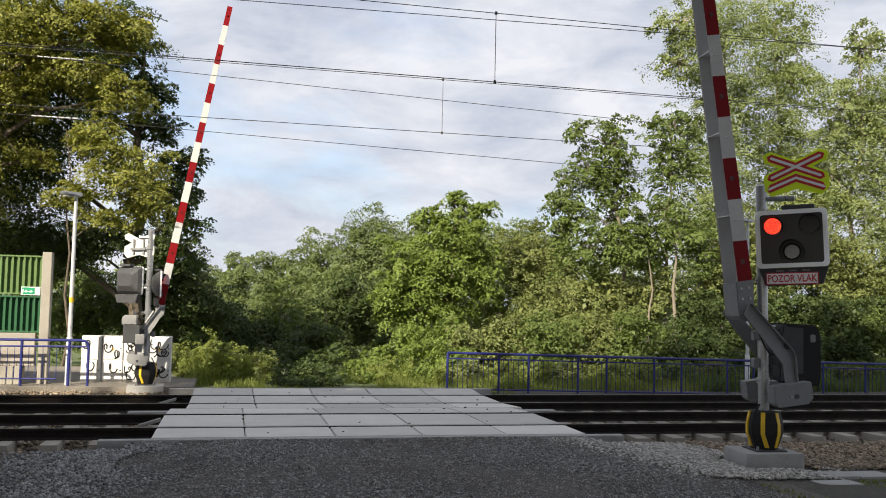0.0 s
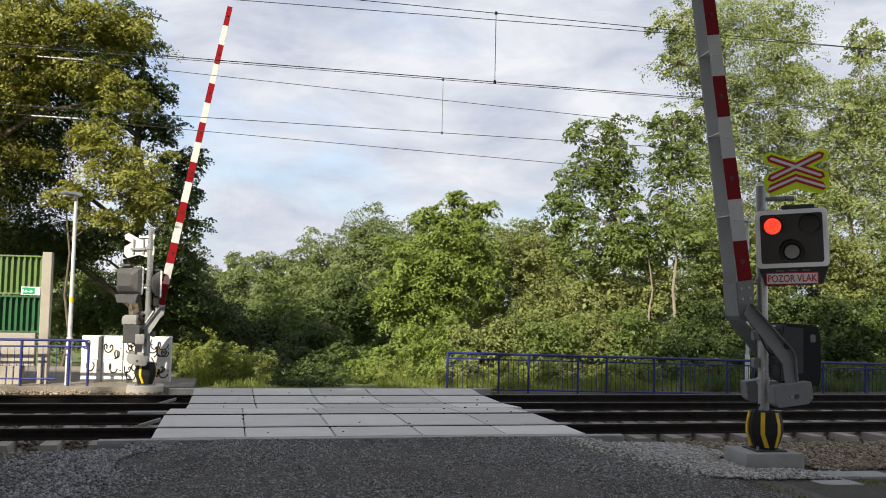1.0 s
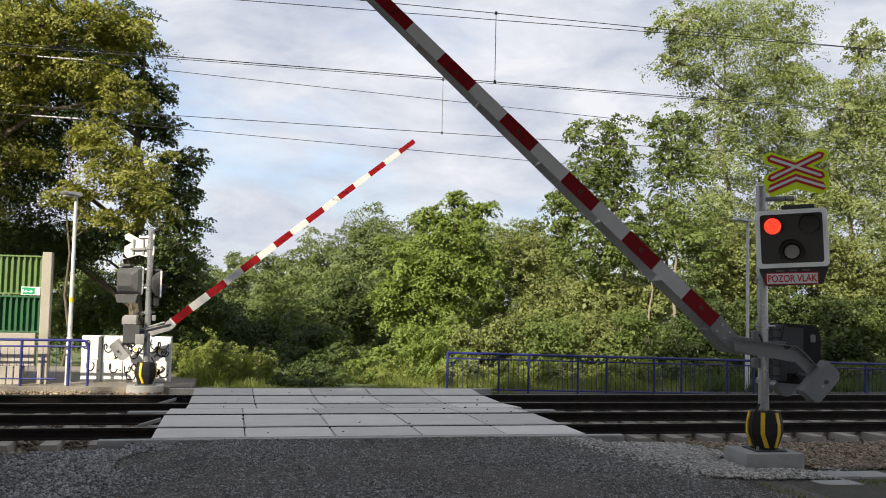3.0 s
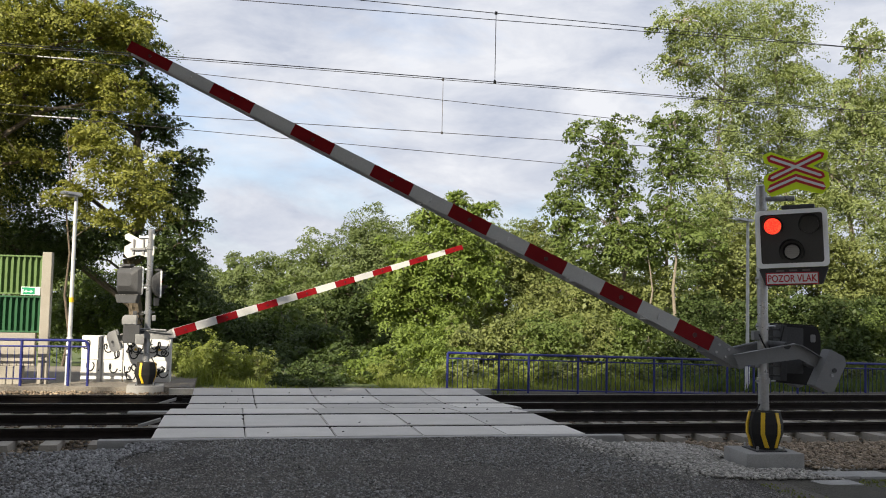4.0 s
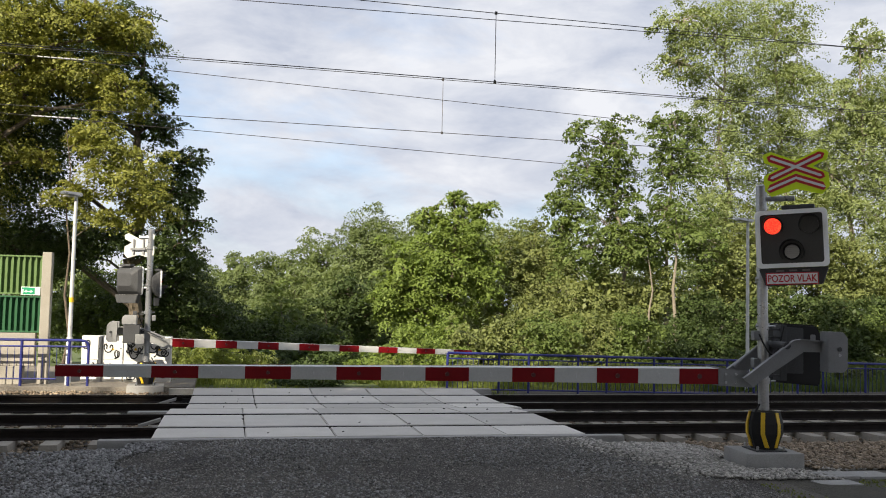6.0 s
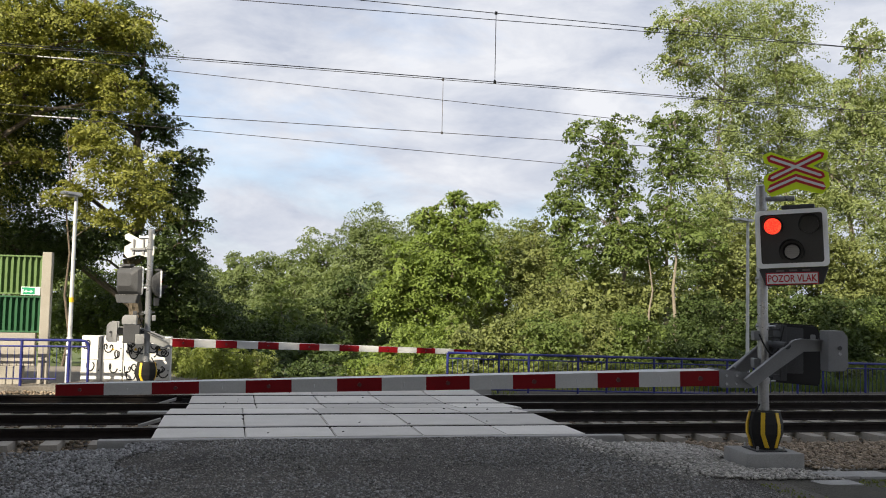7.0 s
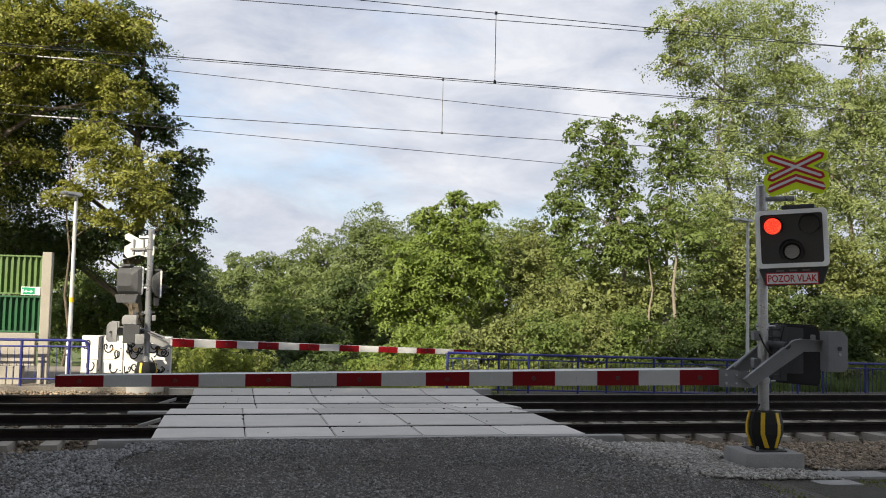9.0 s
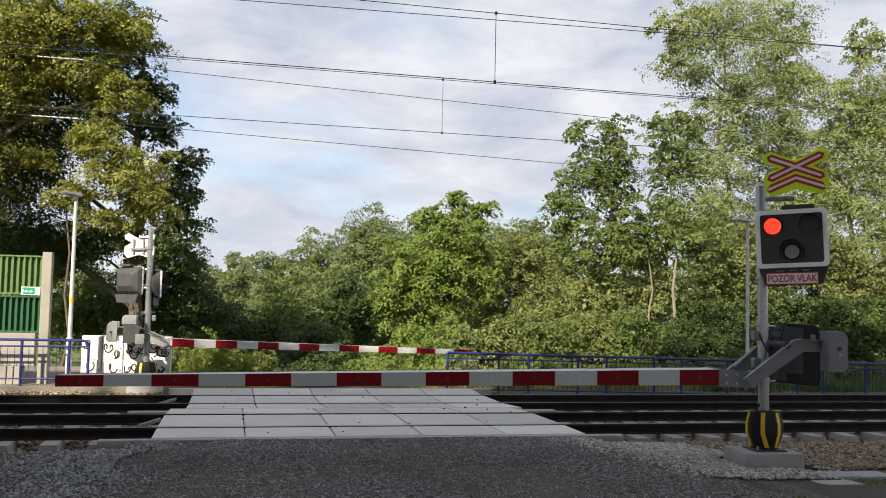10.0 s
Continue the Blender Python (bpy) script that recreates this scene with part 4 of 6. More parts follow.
def lamp_post(x, y, z0, h, way, label):
    p = tagged(new("street_lamp"), label, "street lamp", group="platform lamps")
    p.location = (x, y, z0)
    part("pole", tube((0, 0, 0), (0, 0, 1.0), 0.062, 0.06, 16), M["white"], p)
    part("pole", tube((0, 0, 1.0), (0, 0, h), 0.046, 0.036, 16), M["alu"], p)
    if z0 > -0.2:
        part("pole_band", tube((0, 0, 1.74), (0, 0, 1.84), 0.051, seg=16), M["yellow"], p)
    hd = part("lamp_head", slab([(-0.10, h + 0.0), (0.30, h + 0.05), (0.30, h + 0.10), (-0.10, h + 0.08)], -0.13, 0.13, 0.012), M["steel"], p, "flat grey lamp head", Matrix.Rotation(radians(way), 4, "Z"))
    part("diffuser", box(0.0, 0.26, -0.09, 0.09, h - 0.004, h + 0.004), M["white"], hd)


lamp_post(-3.315, 20.68, -0.08, 3.98, 205, "slender metal platform lamp with flat head, on the sandy platform")
lamp_post(12.66, 20.85, -0.30, 4.33, 180, "slender grey lamp with flat head behind the blue railing")
for x0, x1, y0, y1, dz in ((6.70, 7.16, 9.40, 9.76, -0.02), (7.18, 7.64, 9.39, 9.75, -0.028), (6.44, 6.93, 9.03, 9.30, -0.034)):
    tagged(shape("trough_lid", box(x0, x1, y0, y1, -0.17, -0.055 + dz, 0.01), M["kerb"]), "flat grey concrete cable trough lid sunk in soil", "trough lid", group="cable trough lids")


# ---- overhead line ----
def overhead_line(label, y, contact, messenger, feeders, dropper_x, rods=()):
    line = tagged(new("overhead_line"), label, "overhead line", group="overhead lines")
    line.location = (0, y, 0)
    part("contact_wire", line_tube([(-45, 0, contact), (10, 0, contact), (65, 0, contact)], 0.0068), M["wire"], line)
    part("messenger_wire", line_tube([(-45, 0, messenger), (10, 0, messenger), (65, 0, messenger)], 0.0062), M["wire"], line)
    for a, b in feeders:
        part("feeder_wire", line_tube([a, (Vector(a) + Vector(b)) / 2, b], 0.006), M["wire"], line, "thin pale feeder wire")
    for x, z in rods:
        for k in range(7):
            part("insulator", tube((x + 0.12 * k, 0.1, z), (x + 0.12 * k + 0.10, 0.1, z - 0.002), 0.014, 0.010, 10), M["dull"], line, "pale rod insulator on the feeder wire")
    for x in dropper_x:
        d = part("dropper", tube((x, 0, contact), (x, 0, messenger), 0.006, seg=6), M["wire"], line)
        for z in (contact, messenger):
            part("dropper_clamp", box(x - 0.02, x + 0.02, -0.015, 0.015, z - 0.025, z + 0.025, 0.004), M["wire"], d)


overhead_line("dark contact and messenger wires above the near track", T1 + 0.754, 5.43, 6.57, [((-25.1, -0.02, 5.98), (56.6, -0.02, 7.3))], (4.04,))
overhead_line("dark contact and messenger wires above the far track", T2 + 0.754, 5.32, 6.43, [((-24.4, 0.1, 7.0), (35.6, 0.1, 4.95)), ((-24.4, 0.1, 5.78), (35.6, 0.1, 3.98))], (4.09,), ((-3.75, 6.297), (-3.80, 5.162)))


# ---- trees ----
def leaves(name, centres, way, size, material, ratio=0.62, turn=None):
    """Pointed leaves, each a folded rhombus, at the centres, facing roughly along way."""
    turn = rng if turn is None else turn
    n = len(centres)
    nrm = way + turn.normal(0, 0.55, (n, 3))
    nrm /= np.linalg.norm(nrm, axis=1)[:, None] + 1e-9
    t = turn.normal(0, 1, (n, 3))
    t[:, 2] -= 0.6
    t -= nrm * (t * nrm).sum(1)[:, None]
    t /= np.linalg.norm(t, axis=1)[:, None] + 1e-9
    b = np.cross(nrm, t)
    s = (size * turn.uniform(0.6, 1.3, n))[:, None]
    v = np.stack([centres - t * s * 0.5, centres + b * s * ratio * 0.5 - nrm * s * 0.08, centres + t * s * 0.5, centres - b * s * ratio * 0.5 - nrm * s * 0.08], 1)
    f = np.arange(n * 4).reshape(-1, 4)
    return raw_mesh(name, v.reshape(-1, 3), f, material)


def crown_points(c, rx, ry, rz, lobes, n, lobe=0.34, flat=0.8, airy=0.0, top=0.0, leaf=0.15):
    """Leaf places: boughs spread through an uneven crown, each bearing many small sprays of leaves, and a darker filling inside."""
    c = np.array(c)
    s = np.array([rx, ry, rz])
    d = rng.normal(0, 1, (lobes, 3))
    d /= np.linalg.norm(d, axis=1)[:, None]
    rad = rng.uniform(0.2, 1.0, lobes) ** 0.45
    mid = d * rad[:, None] * (1 - lobe * 0.6)
    mid[:, 0:2] *= (1 - top * np.clip(mid[:, 2], -0.3, 1))[:, None]
    lr = lobe * rng.uniform(0.55, 1.3, lobes)
    per = 16 if airy < 0.3 else 11
    m = max(lobes, n // per)
    k = rng.choice(lobes, m, p=lr ** 2 / (lr ** 2).sum())
    q = rng.normal(0, 1, (m, 3))
    q[:, 2] = np.where(rng.random(m) < 0.5, np.abs(q[:, 2]), q[:, 2])
    q /= np.linalg.norm(q, axis=1)[:, None]
    u = rng.uniform(0.62 - 0.35 * airy, 1.12, m) + np.where(rng.random(m) < 0.10, rng.uniform(0.05, 0.45, m), 0)
    spray = (mid[k] + q * (lr[k] * u)[:, None] * np.array([1, 1, flat])) * s
    kk = np.repeat(np.arange(m), per)
    along = rng.uniform(-1.2, 1.6, len(kk))[:, None] * leaf * 1.1
    p = spray[kk] + q[kk] * along + rng.normal(0, leaf * 0.75, (len(kk), 3)) * np.array([1, 1, 0.7])
    w = q[kk] * 0.8 + np.array([-0.1, -0.15, 0.55])
    fill = int(n * 0.06 * (1 - airy))
    kf = rng.choice(lobes, fill)
    pf = (mid[kf] + rng.normal(0, 0.45, (fill, 3)) * lr[kf][:, None]) * s
    p, w = np.concatenate([p, pf]), np.concatenate([w, rng.normal(0, 1, (fill, 3))])
    return c + p, w, c + mid * s


def woody(trunk_pts, r, limbs):
    bm = bmesh.new()
    n = len(trunk_pts)
    for i in range(n - 1):
        tube(trunk_pts[i], trunk_pts[i + 1], r * (1 - 0.8 * i / (n - 1)), r * (1 - 0.8 * (i + 1) / (n - 1)), 8, bm, False)
    for a, b, rr in limbs:
        m = (Vector(a) + Vector(b)) / 2 + Vector((0, 0, 0.12 * (Vector(b) - Vector(a)).length))
        tube(a, m, rr, rr * 0.6, 6, bm, False)
        tube(m, b, rr * 0.6, rr * 0.18, 6, bm, False)
    return bm


def tree(name, label, x, y, top, r, base, leaf, n, material, bark, lobes=26, lobe=0.34, airy=0.0, taper=0.0, trunk_r=0.16, cat="tree", flat=0.8, depth=None, ratio=0.62, group=""):
    z0 = float(ground_height(np.array([x]), np.array([y]))[0]) - 0.05
    t = tagged(new(name), label, cat, group=group)
    t.location = (x, y, z0)
    h = top - z0
    cz, rz = (h + base) / 2, (h - base) / 2
    p, w, mid = crown_points((0, 0, cz), r, depth or r, rz, lobes, n, lobe, flat, airy, taper, leaf)
    me = leaves("crown", p, w, leaf, material, ratio)
    c = new("crown", me)
    c.parent = t
    pts = [Vector((rng.normal(0, 0.02 * h) * (i > 0), rng.normal(0, 0.02 * h) * (i > 0), h * 0.92 * i / 5)) for i in range(6)]
    limbs = []
    for m in mid[: min(40, max(8, int(lobes * 0.6)))]:
        zz = max(base * 0.5, m[2] - 0.35 * abs(m[0]) - 0.3)
        i = min(4, int(zz / (h * 0.92) * 5))
        f = zz / (h * 0.92) * 5 - i
        limbs.append((pts[i].lerp(pts[i + 1], min(max(f, 0), 1)), m, trunk_r * 0.26))
    part("trunk", woody(pts, trunk_r, limbs), M[bark], t)
    return t


def bough_pads(masses, y, leaf, airy, ratio, turn):
    """Leaf places and facings: each mass of the crown carries many tilted pads of leaves, domed and drooping at the rim, with dark room between them."""
    P_, W_, S_, twigs = [], [], [], []
    for x, z, rx, rz in masses:
        ry = min(0.5 * (rx + rz), rx * 1.2)
        big = (rx * rz * ry) ** (1 / 3)
        pr = max(leaf * 2.6, min(0.36 * big, leaf * 7.5))
        area = 4 * np.pi * (rx * rz + rx * ry + ry * rz) / 3
        total = int(1.12 * (1 - 0.45 * airy) * area / (leaf * leaf * ratio * 0.5))
        per = int(np.clip(0.62 * pr * pr * np.pi / (leaf * leaf * ratio * 0.5), 12, 110))
        m = max(10, total // per)
        d = turn.normal(0, 1, (m, 3))
        d[:, 2] += 0.15
        d /= np.linalg.norm(d, axis=1)[:, None]
        ph = turn.uniform(0, 6.28, 4)
        wave = 1 + 0.20 * np.sin(4 * np.arctan2(d[:, 2], d[:, 0]) + ph[0]) + 0.15 * np.sin(7 * np.arctan2(d[:, 2], d[:, 0]) + ph[1]) * np.cos(3 * d[:, 1] + ph[2])
        rad = np.where(turn.random(m) < 0.72, turn.uniform(0.80, 1.04, m), turn.uniform(0.45, 0.8, m)) * wave
        rad = np.where(turn.random(m) < 0.12 + 0.12 * airy, rad * turn.uniform(1.05, 1.38, m), rad)
        c = d * rad[:, None] * np.array([rx, ry, rz]) + np.array([x, y, z])
        nz = d * 0.36 + np.array([0, 0, 0.80]) + turn.normal(0, 0.20, (m, 3))
        nz /= np.linalg.norm(nz, axis=1)[:, None]
        t1 = np.cross(nz, turn.normal(0, 1, (m, 3)))
        t1 /= np.linalg.norm(t1, axis=1)[:, None]
        t2 = np.cross(nz, t1)
        r = pr * turn.uniform(0.55, 1.25, m)
        k = np.repeat(np.arange(m), per)
        u, th = np.sqrt(turn.random(len(k))), turn.uniform(0, 2 * np.pi, len(k))
        edge = 1 + 0.30 * np.sin(5 * th + k * 1.7)
        a1, a2 = u * np.cos(th) * edge, u * np.sin(th) * edge * 0.72
        up = -0.34 * u * u + turn.normal(0, 0.08, len(k))
        p = c[k] + (t1[k] * a1[:, None] + t2[k] * a2[:, None] + nz[k] * up[:, None]) * r[k][:, None]
        p[:, 2] -= 0.22 * u * u * r[k]
        P_.append(p)
        W_.append(nz[k] * 1.15 + (t1[k] * a1[:, None] + t2[k] * a2[:, None]) * 0.5)
        S_.append(np.full(len(p), leaf))
        # larger inner leaves close the heart of the mass
        f = int(total * 0.08 * (1 - airy))
        q = np.clip(turn.normal(0, 0.36, (f, 3)), -0.62, 0.62) * np.array([rx, ry, rz]) + np.array([x, y, z])
        P_.append(q)
        W_.append(turn.normal(0, 1, (f, 3)))
        S_.append(np.full(f, leaf * 1.9))
        twigs += [((x, y, z), c[j]) for j in range(0, m, max(1, m // (9 if airy < 0.3 else 16)))]
    return np.concatenate(P_), np.concatenate(W_), np.concatenate(S_), twigs


def grow(name, label, sx, y, masses, leaf, material, bark, trunk_r, group="", airy=0.0, ratio=0.62, cat="tree"):
    """A tree or bush whose crown is a few overlapping masses (x, z and their half sizes) round a stem at sx, y."""
    turn = np.random.default_rng(int(abs(sx) * 131 + y * 17))
    z0 = float(ground_height(np.array([sx]), np.array([y]))[0]) - 0.05
    t = tagged(new(name), label, cat, group=group)
    t.location = (sx, y, z0)
    p, w, s, twigs = bough_pads(masses, y, leaf, airy, ratio, turn)
    keep = p[:, 2] > ground_height(p[:, 0], p[:, 1]) - 0.02
    here = np.array([sx, y, z0])
    c = new("crown", leaves("crown", p[keep] - here, w[keep], s[keep], M[material], ratio, turn))
    c.parent = t
    high = max([m[1] + 0.3 * m[3] for m in masses if abs(m[0] - sx) < 0.8 * m[2]] or [masses[0][1]]) - z0
    sway = [turn.normal(0, 0.012 * high, 2) * (i > 0) for i in range(7)]
    pts = [Vector((sway[i][0], sway[i][1], high * i / 6)) for i in range(7)]
    limbs = []
    for k, (a, b) in enumerate(twigs):
        if k % 9 == 0 or (Vector(a) - Vector(b)).length > 0.3:
            a, b = Vector(a) - Vector(here), Vector(b) - Vector(here)
            f = min(max((a.z - 0.5 * abs(a.x)) / high * 6, 0.6), 5.9)
            i = int(f)
            if k % 9 == 0:
                limbs.append((pts[i].lerp(pts[i + 1], f - i), a, trunk_r * 0.34))
            limbs.append((a, b, trunk_r * 0.13))
    part("trunk", woody(pts, trunk_r, limbs), M[bark], t)
    return t


W_EDGE, W_LEFT, W_FAR = "trees of the wood's edge", "trees behind the platform", "distant trees"
grow("lime_tree", "large broad tree with sunlit yellow-green leaves", -7.60, 27.50, [(-7.84, 7.54, 2.34, 2.66), (-6.04, 9.46, 1.59, 0.96), (-4.25, 9.78, 1.13, 0.81), (-3.16, 9.39, 0.90, 0.57), (-4.79, 8.10, 1.29, 0.64), (-3.31, 7.48, 0.97, 0.68), (-5.95, 7.37, 0.95, 0.71), (-5.42, 5.63, 0.54, 0.38), (-7.28, 4.74, 1.09, 0.94)], 0.077, "leafyellow", "bark", 0.300, W_LEFT)
grow("lime_tree", "sunlit yellow-green lime whose bough bulges over the platform", -4.41, 26.20, [(-3.07, 5.26, 1.26, 0.80), (-3.76, 6.08, 0.89, 0.54), (-2.34, 4.29, 0.81, 0.59), (-4.34, 4.50, 0.73, 0.40), (-3.53, 3.93, 0.69, 0.34)], 0.076, "leafyellow", "bark", 0.045, W_LEFT)
# its dark leaf colour also paints the shaded inside of the limes
grow("lime_tree", "tall dark green broad tree behind the platform", -3.05, 30.50, [(-3.73, 9.64, 1.17, 1.63), (-2.65, 8.35, 0.69, 0.55), (-2.60, 7.25, 0.91, 0.63), (-1.68, 6.12, 0.91, 0.55), (-2.08, 5.09, 1.36, 0.69), (-1.61, 4.11, 0.87, 0.54), (-2.01, 3.28, 1.27, 0.63), (-6.29, 8.53, 3.01, 2.65), (-6.81, 5.65, 2.10, 1.58), (-6.37, 3.04, 1.92, 1.22), (-4.08, 3.65, 1.60, 0.62)], 0.089, "leafdark_shade", "bark", 0.260, W_LEFT)
# the sun reaches this tree; its shade is put into the leaf colour
grow("lime_tree", "spreading tree under the limes, shade put into its dark green leaves", -1.90, 33.00, [(-2.12, 1.93, 1.46, 1.66), (-1.05, 1.17, 0.98, 1.37), (-3.21, 1.13, 1.16, 1.35), (-6.38, 3.53, 1.90, 0.95), (-7.95, 3.48, 1.50, 1.13)], 0.096, "leafdark_shade", "bark", 0.200, W_LEFT)
grow("broad_tree", "leafy tree in the sun behind the platform", -4.89, 36.00, [(-5.01, 1.56, 1.25, 1.36), (-6.05, 0.61, 1.24, 1.24), (-4.01, 1.48, 1.05, 1.26)], 0.102, "leafmid", "bark", 0.120, W_LEFT)
grow("far_tree", "distant grey-green broadleaf tree", 0.65, 80.00, [(0.53, 3.68, 1.59, 2.50), (-0.04, 1.26, 1.92, 2.88)], 0.193, "leafgrey", "bark", 0.200, W_FAR)
grow("far_tree", "distant grey-green broadleaf tree", 3.04, 76.00, [(2.95, 3.19, 1.66, 3.04), (2.68, 0.43, 2.07, 2.75)], 0.184, "leafgrey", "bark", 0.200, W_FAR)
grow("far_tree", "distant grey-green broadleaf tree", 5.34, 72.00, [(5.24, 3.63, 1.85, 2.99), (4.69, 0.54, 2.63, 3.06)], 0.176, "leafgrey", "bark", 0.200, W_FAR)
grow("far_tree", "distant grey-green broadleaf tree", 6.50, 66.00, [(6.40, 3.93, 1.62, 2.59), (7.10, 0.70, 2.43, 2.84)], 0.162, "leafgrey", "bark", 0.200, W_FAR)
grow("far_tree", "distant grey-green broadleaf tree", 8.87, 60.00, [(8.75, 5.31, 2.05, 2.61), (7.69, 3.05, 2.23, 2.97), (10.10, 4.24, 2.25, 3.00)], 0.149, "leafgrey", "bark", 0.200, W_FAR)
grow("far_tree", "distant grey-green broadleaf tree", 12.69, 64.00, [(12.60, 4.45, 2.21, 3.22), (12.74, 7.28, 1.01, 1.21)], 0.161, "leafgrey", "bark", 0.200, W_FAR)
grow("far_tree", "distant grey-green broadleaf tree", -2.47, 85.00, [(-2.55, 2.18, 3.04, 3.04)], 0.203, "leafgrey", "bark", 0.200, W_FAR)
grow("far_tree", "distant grey-green broadleaf tree", 17.96, 60.00, [(17.88, 5.25, 2.31, 2.31), (19.69, 5.70, 1.94, 1.75)], 0.154, "leafgrey", "bark", 0.200, W_FAR)
grow("far_tree", "distant grey-green broadleaf tree", 17.72, 70.00, [(17.62, 5.71, 2.67, 3.56)], 0.178, "leafgrey", "bark", 0.200, W_FAR)
# the dark leaf colour on these trees carries the shade of the wood
grow("broad_tree", "tree deep in the wood, shade put into its dark leaves", 5.55, 44.00, [(6.09, 1.10, 1.69, 1.63), (4.49, 0.26, 1.62, 1.48), (7.49, 0.31, 1.64, 1.23), (5.24, 2.17, 0.95, 0.81)], 0.133, "leafdark_shade", "bark", 0.200, W_EDGE)
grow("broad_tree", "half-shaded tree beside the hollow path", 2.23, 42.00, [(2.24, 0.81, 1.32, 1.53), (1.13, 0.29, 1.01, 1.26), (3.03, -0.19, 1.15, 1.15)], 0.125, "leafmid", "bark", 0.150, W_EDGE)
grow("broad_tree", "tree under the far row, shade put into its dark leaves", -0.22, 38.00, [(-0.43, 0.64, 1.36, 1.36), (0.60, -0.14, 1.03, 1.03), (1.59, 0.21, 0.80, 1.15)], 0.111, "leafdark_shade", "bark", 0.150, W_EDGE)
grow("walnut_tree", "fresh green tree with large hanging leaves", 8.89, 37.00, [(8.59, 3.62, 1.69, 1.99), (7.07, 2.64, 1.51, 1.44), (6.27, 1.69, 1.04, 1.04), (9.41, 5.06, 0.99, 0.99), (8.90, 6.18, 0.42, 0.38), (10.13, 5.76, 0.62, 0.38), (7.95, 5.35, 0.66, 0.56), (8.17, 1.27, 1.75, 1.16), (10.06, 3.19, 0.94, 1.65)], 0.164, "leaffresh", "bark", 0.200, "", ratio=0.42)
grow("broad_tree", "dense olive green tree in the wood's edge", 13.05, 40.00, [(12.35, 2.83, 1.54, 2.19), (13.41, 3.64, 1.29, 1.81), (14.52, 2.89, 1.56, 2.08), (11.72, 0.77, 1.53, 1.28)], 0.126, "leafolive", "bark", 0.200, W_EDGE)
grow("broad_tree", "olive green tree half hidden behind the hedge", 13.57, 35.00, [(12.14, 0.93, 1.81, 1.36), (13.81, 1.87, 1.60, 1.49), (16.02, 1.92, 1.86, 1.39)], 0.111, "leafolive", "bark", 0.120, W_EDGE)
grow("maple_tree", "green maple with loose outer branches", 13.27, 30.00, [(12.92, 7.57, 0.80, 1.16), (11.97, 6.71, 0.63, 0.79), (11.37, 5.09, 0.83, 0.83), (13.05, 5.67, 1.24, 0.96), (12.12, 3.84, 1.48, 1.08), (13.82, 4.10, 1.00, 1.00), (12.72, 6.45, 0.60, 0.60), (11.58, 7.95, 0.44, 0.51), (11.14, 6.21, 0.43, 0.39), (10.70, 5.52, 0.43, 0.35), (10.96, 4.49, 0.59, 0.51)], 0.096, "leafmid", "palebark", 0.100, "maples", airy=0.30)
grow("maple_tree", "green maple with several pale stems", 16.15, 32.00, [(16.21, 8.76, 1.19, 0.91), (16.81, 7.37, 0.91, 1.08), (15.75, 7.10, 0.65, 1.08), (16.47, 5.18, 1.12, 1.08), (15.32, 4.06, 0.96, 1.07), (17.42, 4.35, 0.98, 1.30)], 0.104, "leafmid", "palebark", 0.100, "maples", airy=0.35)
grow("maple_tree", "slender young maple with pale bare stem", 14.71, 28.80, [(14.83, 4.26, 0.78, 0.68), (14.40, 5.21, 0.43, 0.58)], 0.095, "leafmid", "palebark", 0.085, "maples", airy=0.40)
grow("maple_tree", "slender young maple with leaning pale stem", 14.00, 29.20, [(13.03, 3.83, 0.77, 0.62)], 0.095, "leafmid", "palebark", 0.060, "maples", airy=0.40)
grow("poplar_tree", "tall airy poplar with pale trunk and small leaves", 22.42, 39.00, [(22.06, 14.63, 2.28, 2.42), (20.15, 15.28, 1.33, 1.07), (20.02, 13.38, 1.06, 0.80), (22.67, 11.41, 1.88, 1.88), (22.09, 8.41, 1.60, 2.40), (21.81, 5.72, 1.59, 1.86)], 0.113, "leafpale", "palebark", 0.170, "poplars", airy=0.60)
grow("poplar_tree", "tall airy poplar with gaps of sky between leaves", 26.51, 40.50, [(26.18, 15.70, 1.70, 2.27), (26.98, 13.17, 1.70, 1.99), (25.72, 10.23, 1.69, 2.25), (27.30, 8.90, 1.98, 2.55), (26.35, 5.46, 1.96, 2.24)], 0.119, "leafpale", "palebark", 0.160, "poplars", airy=0.55)
grow("poplar_tree", "airy light green poplar at the wood's edge", 28.16, 37.00, [(28.53, 14.10, 1.01, 1.27), (27.31, 11.33, 1.58, 1.84), (29.11, 10.39, 1.59, 2.38), (26.70, 8.12, 1.56, 1.83), (28.79, 6.38, 2.10, 2.37), (31.58, 10.00, 2.41, 4.83)], 0.111, "leafpale", "palebark", 0.150, "poplars", airy=0.45)
grow("broad_tree", "light olive tree in front of the poplars", 23.98, 34.00, [(23.18, 4.68, 1.66, 1.89), (25.34, 3.56, 1.91, 1.67), (26.99, 2.40, 1.69, 1.69), (24.25, 2.10, 1.66, 1.42)], 0.116, "leafolive", "bark", 0.160, W_EDGE)
grow("broad_tree", "light olive tree beside the poplars", 19.47, 33.00, [(19.21, 3.35, 1.57, 1.35), (20.46, 4.29, 1.36, 1.59), (18.23, 2.20, 1.34, 1.12), (20.46, 2.25, 1.36, 1.36)], 0.110, "leafolive", "bark", 0.140, W_EDGE)
grow("broad_tree", "dense green tree beyond the poplars", 31.86, 36.00, [(31.58, 3.80, 2.34, 2.86), (32.85, 8.05, 2.37, 3.16)], 0.127, "leafolive", "bark", 0.160, W_EDGE)
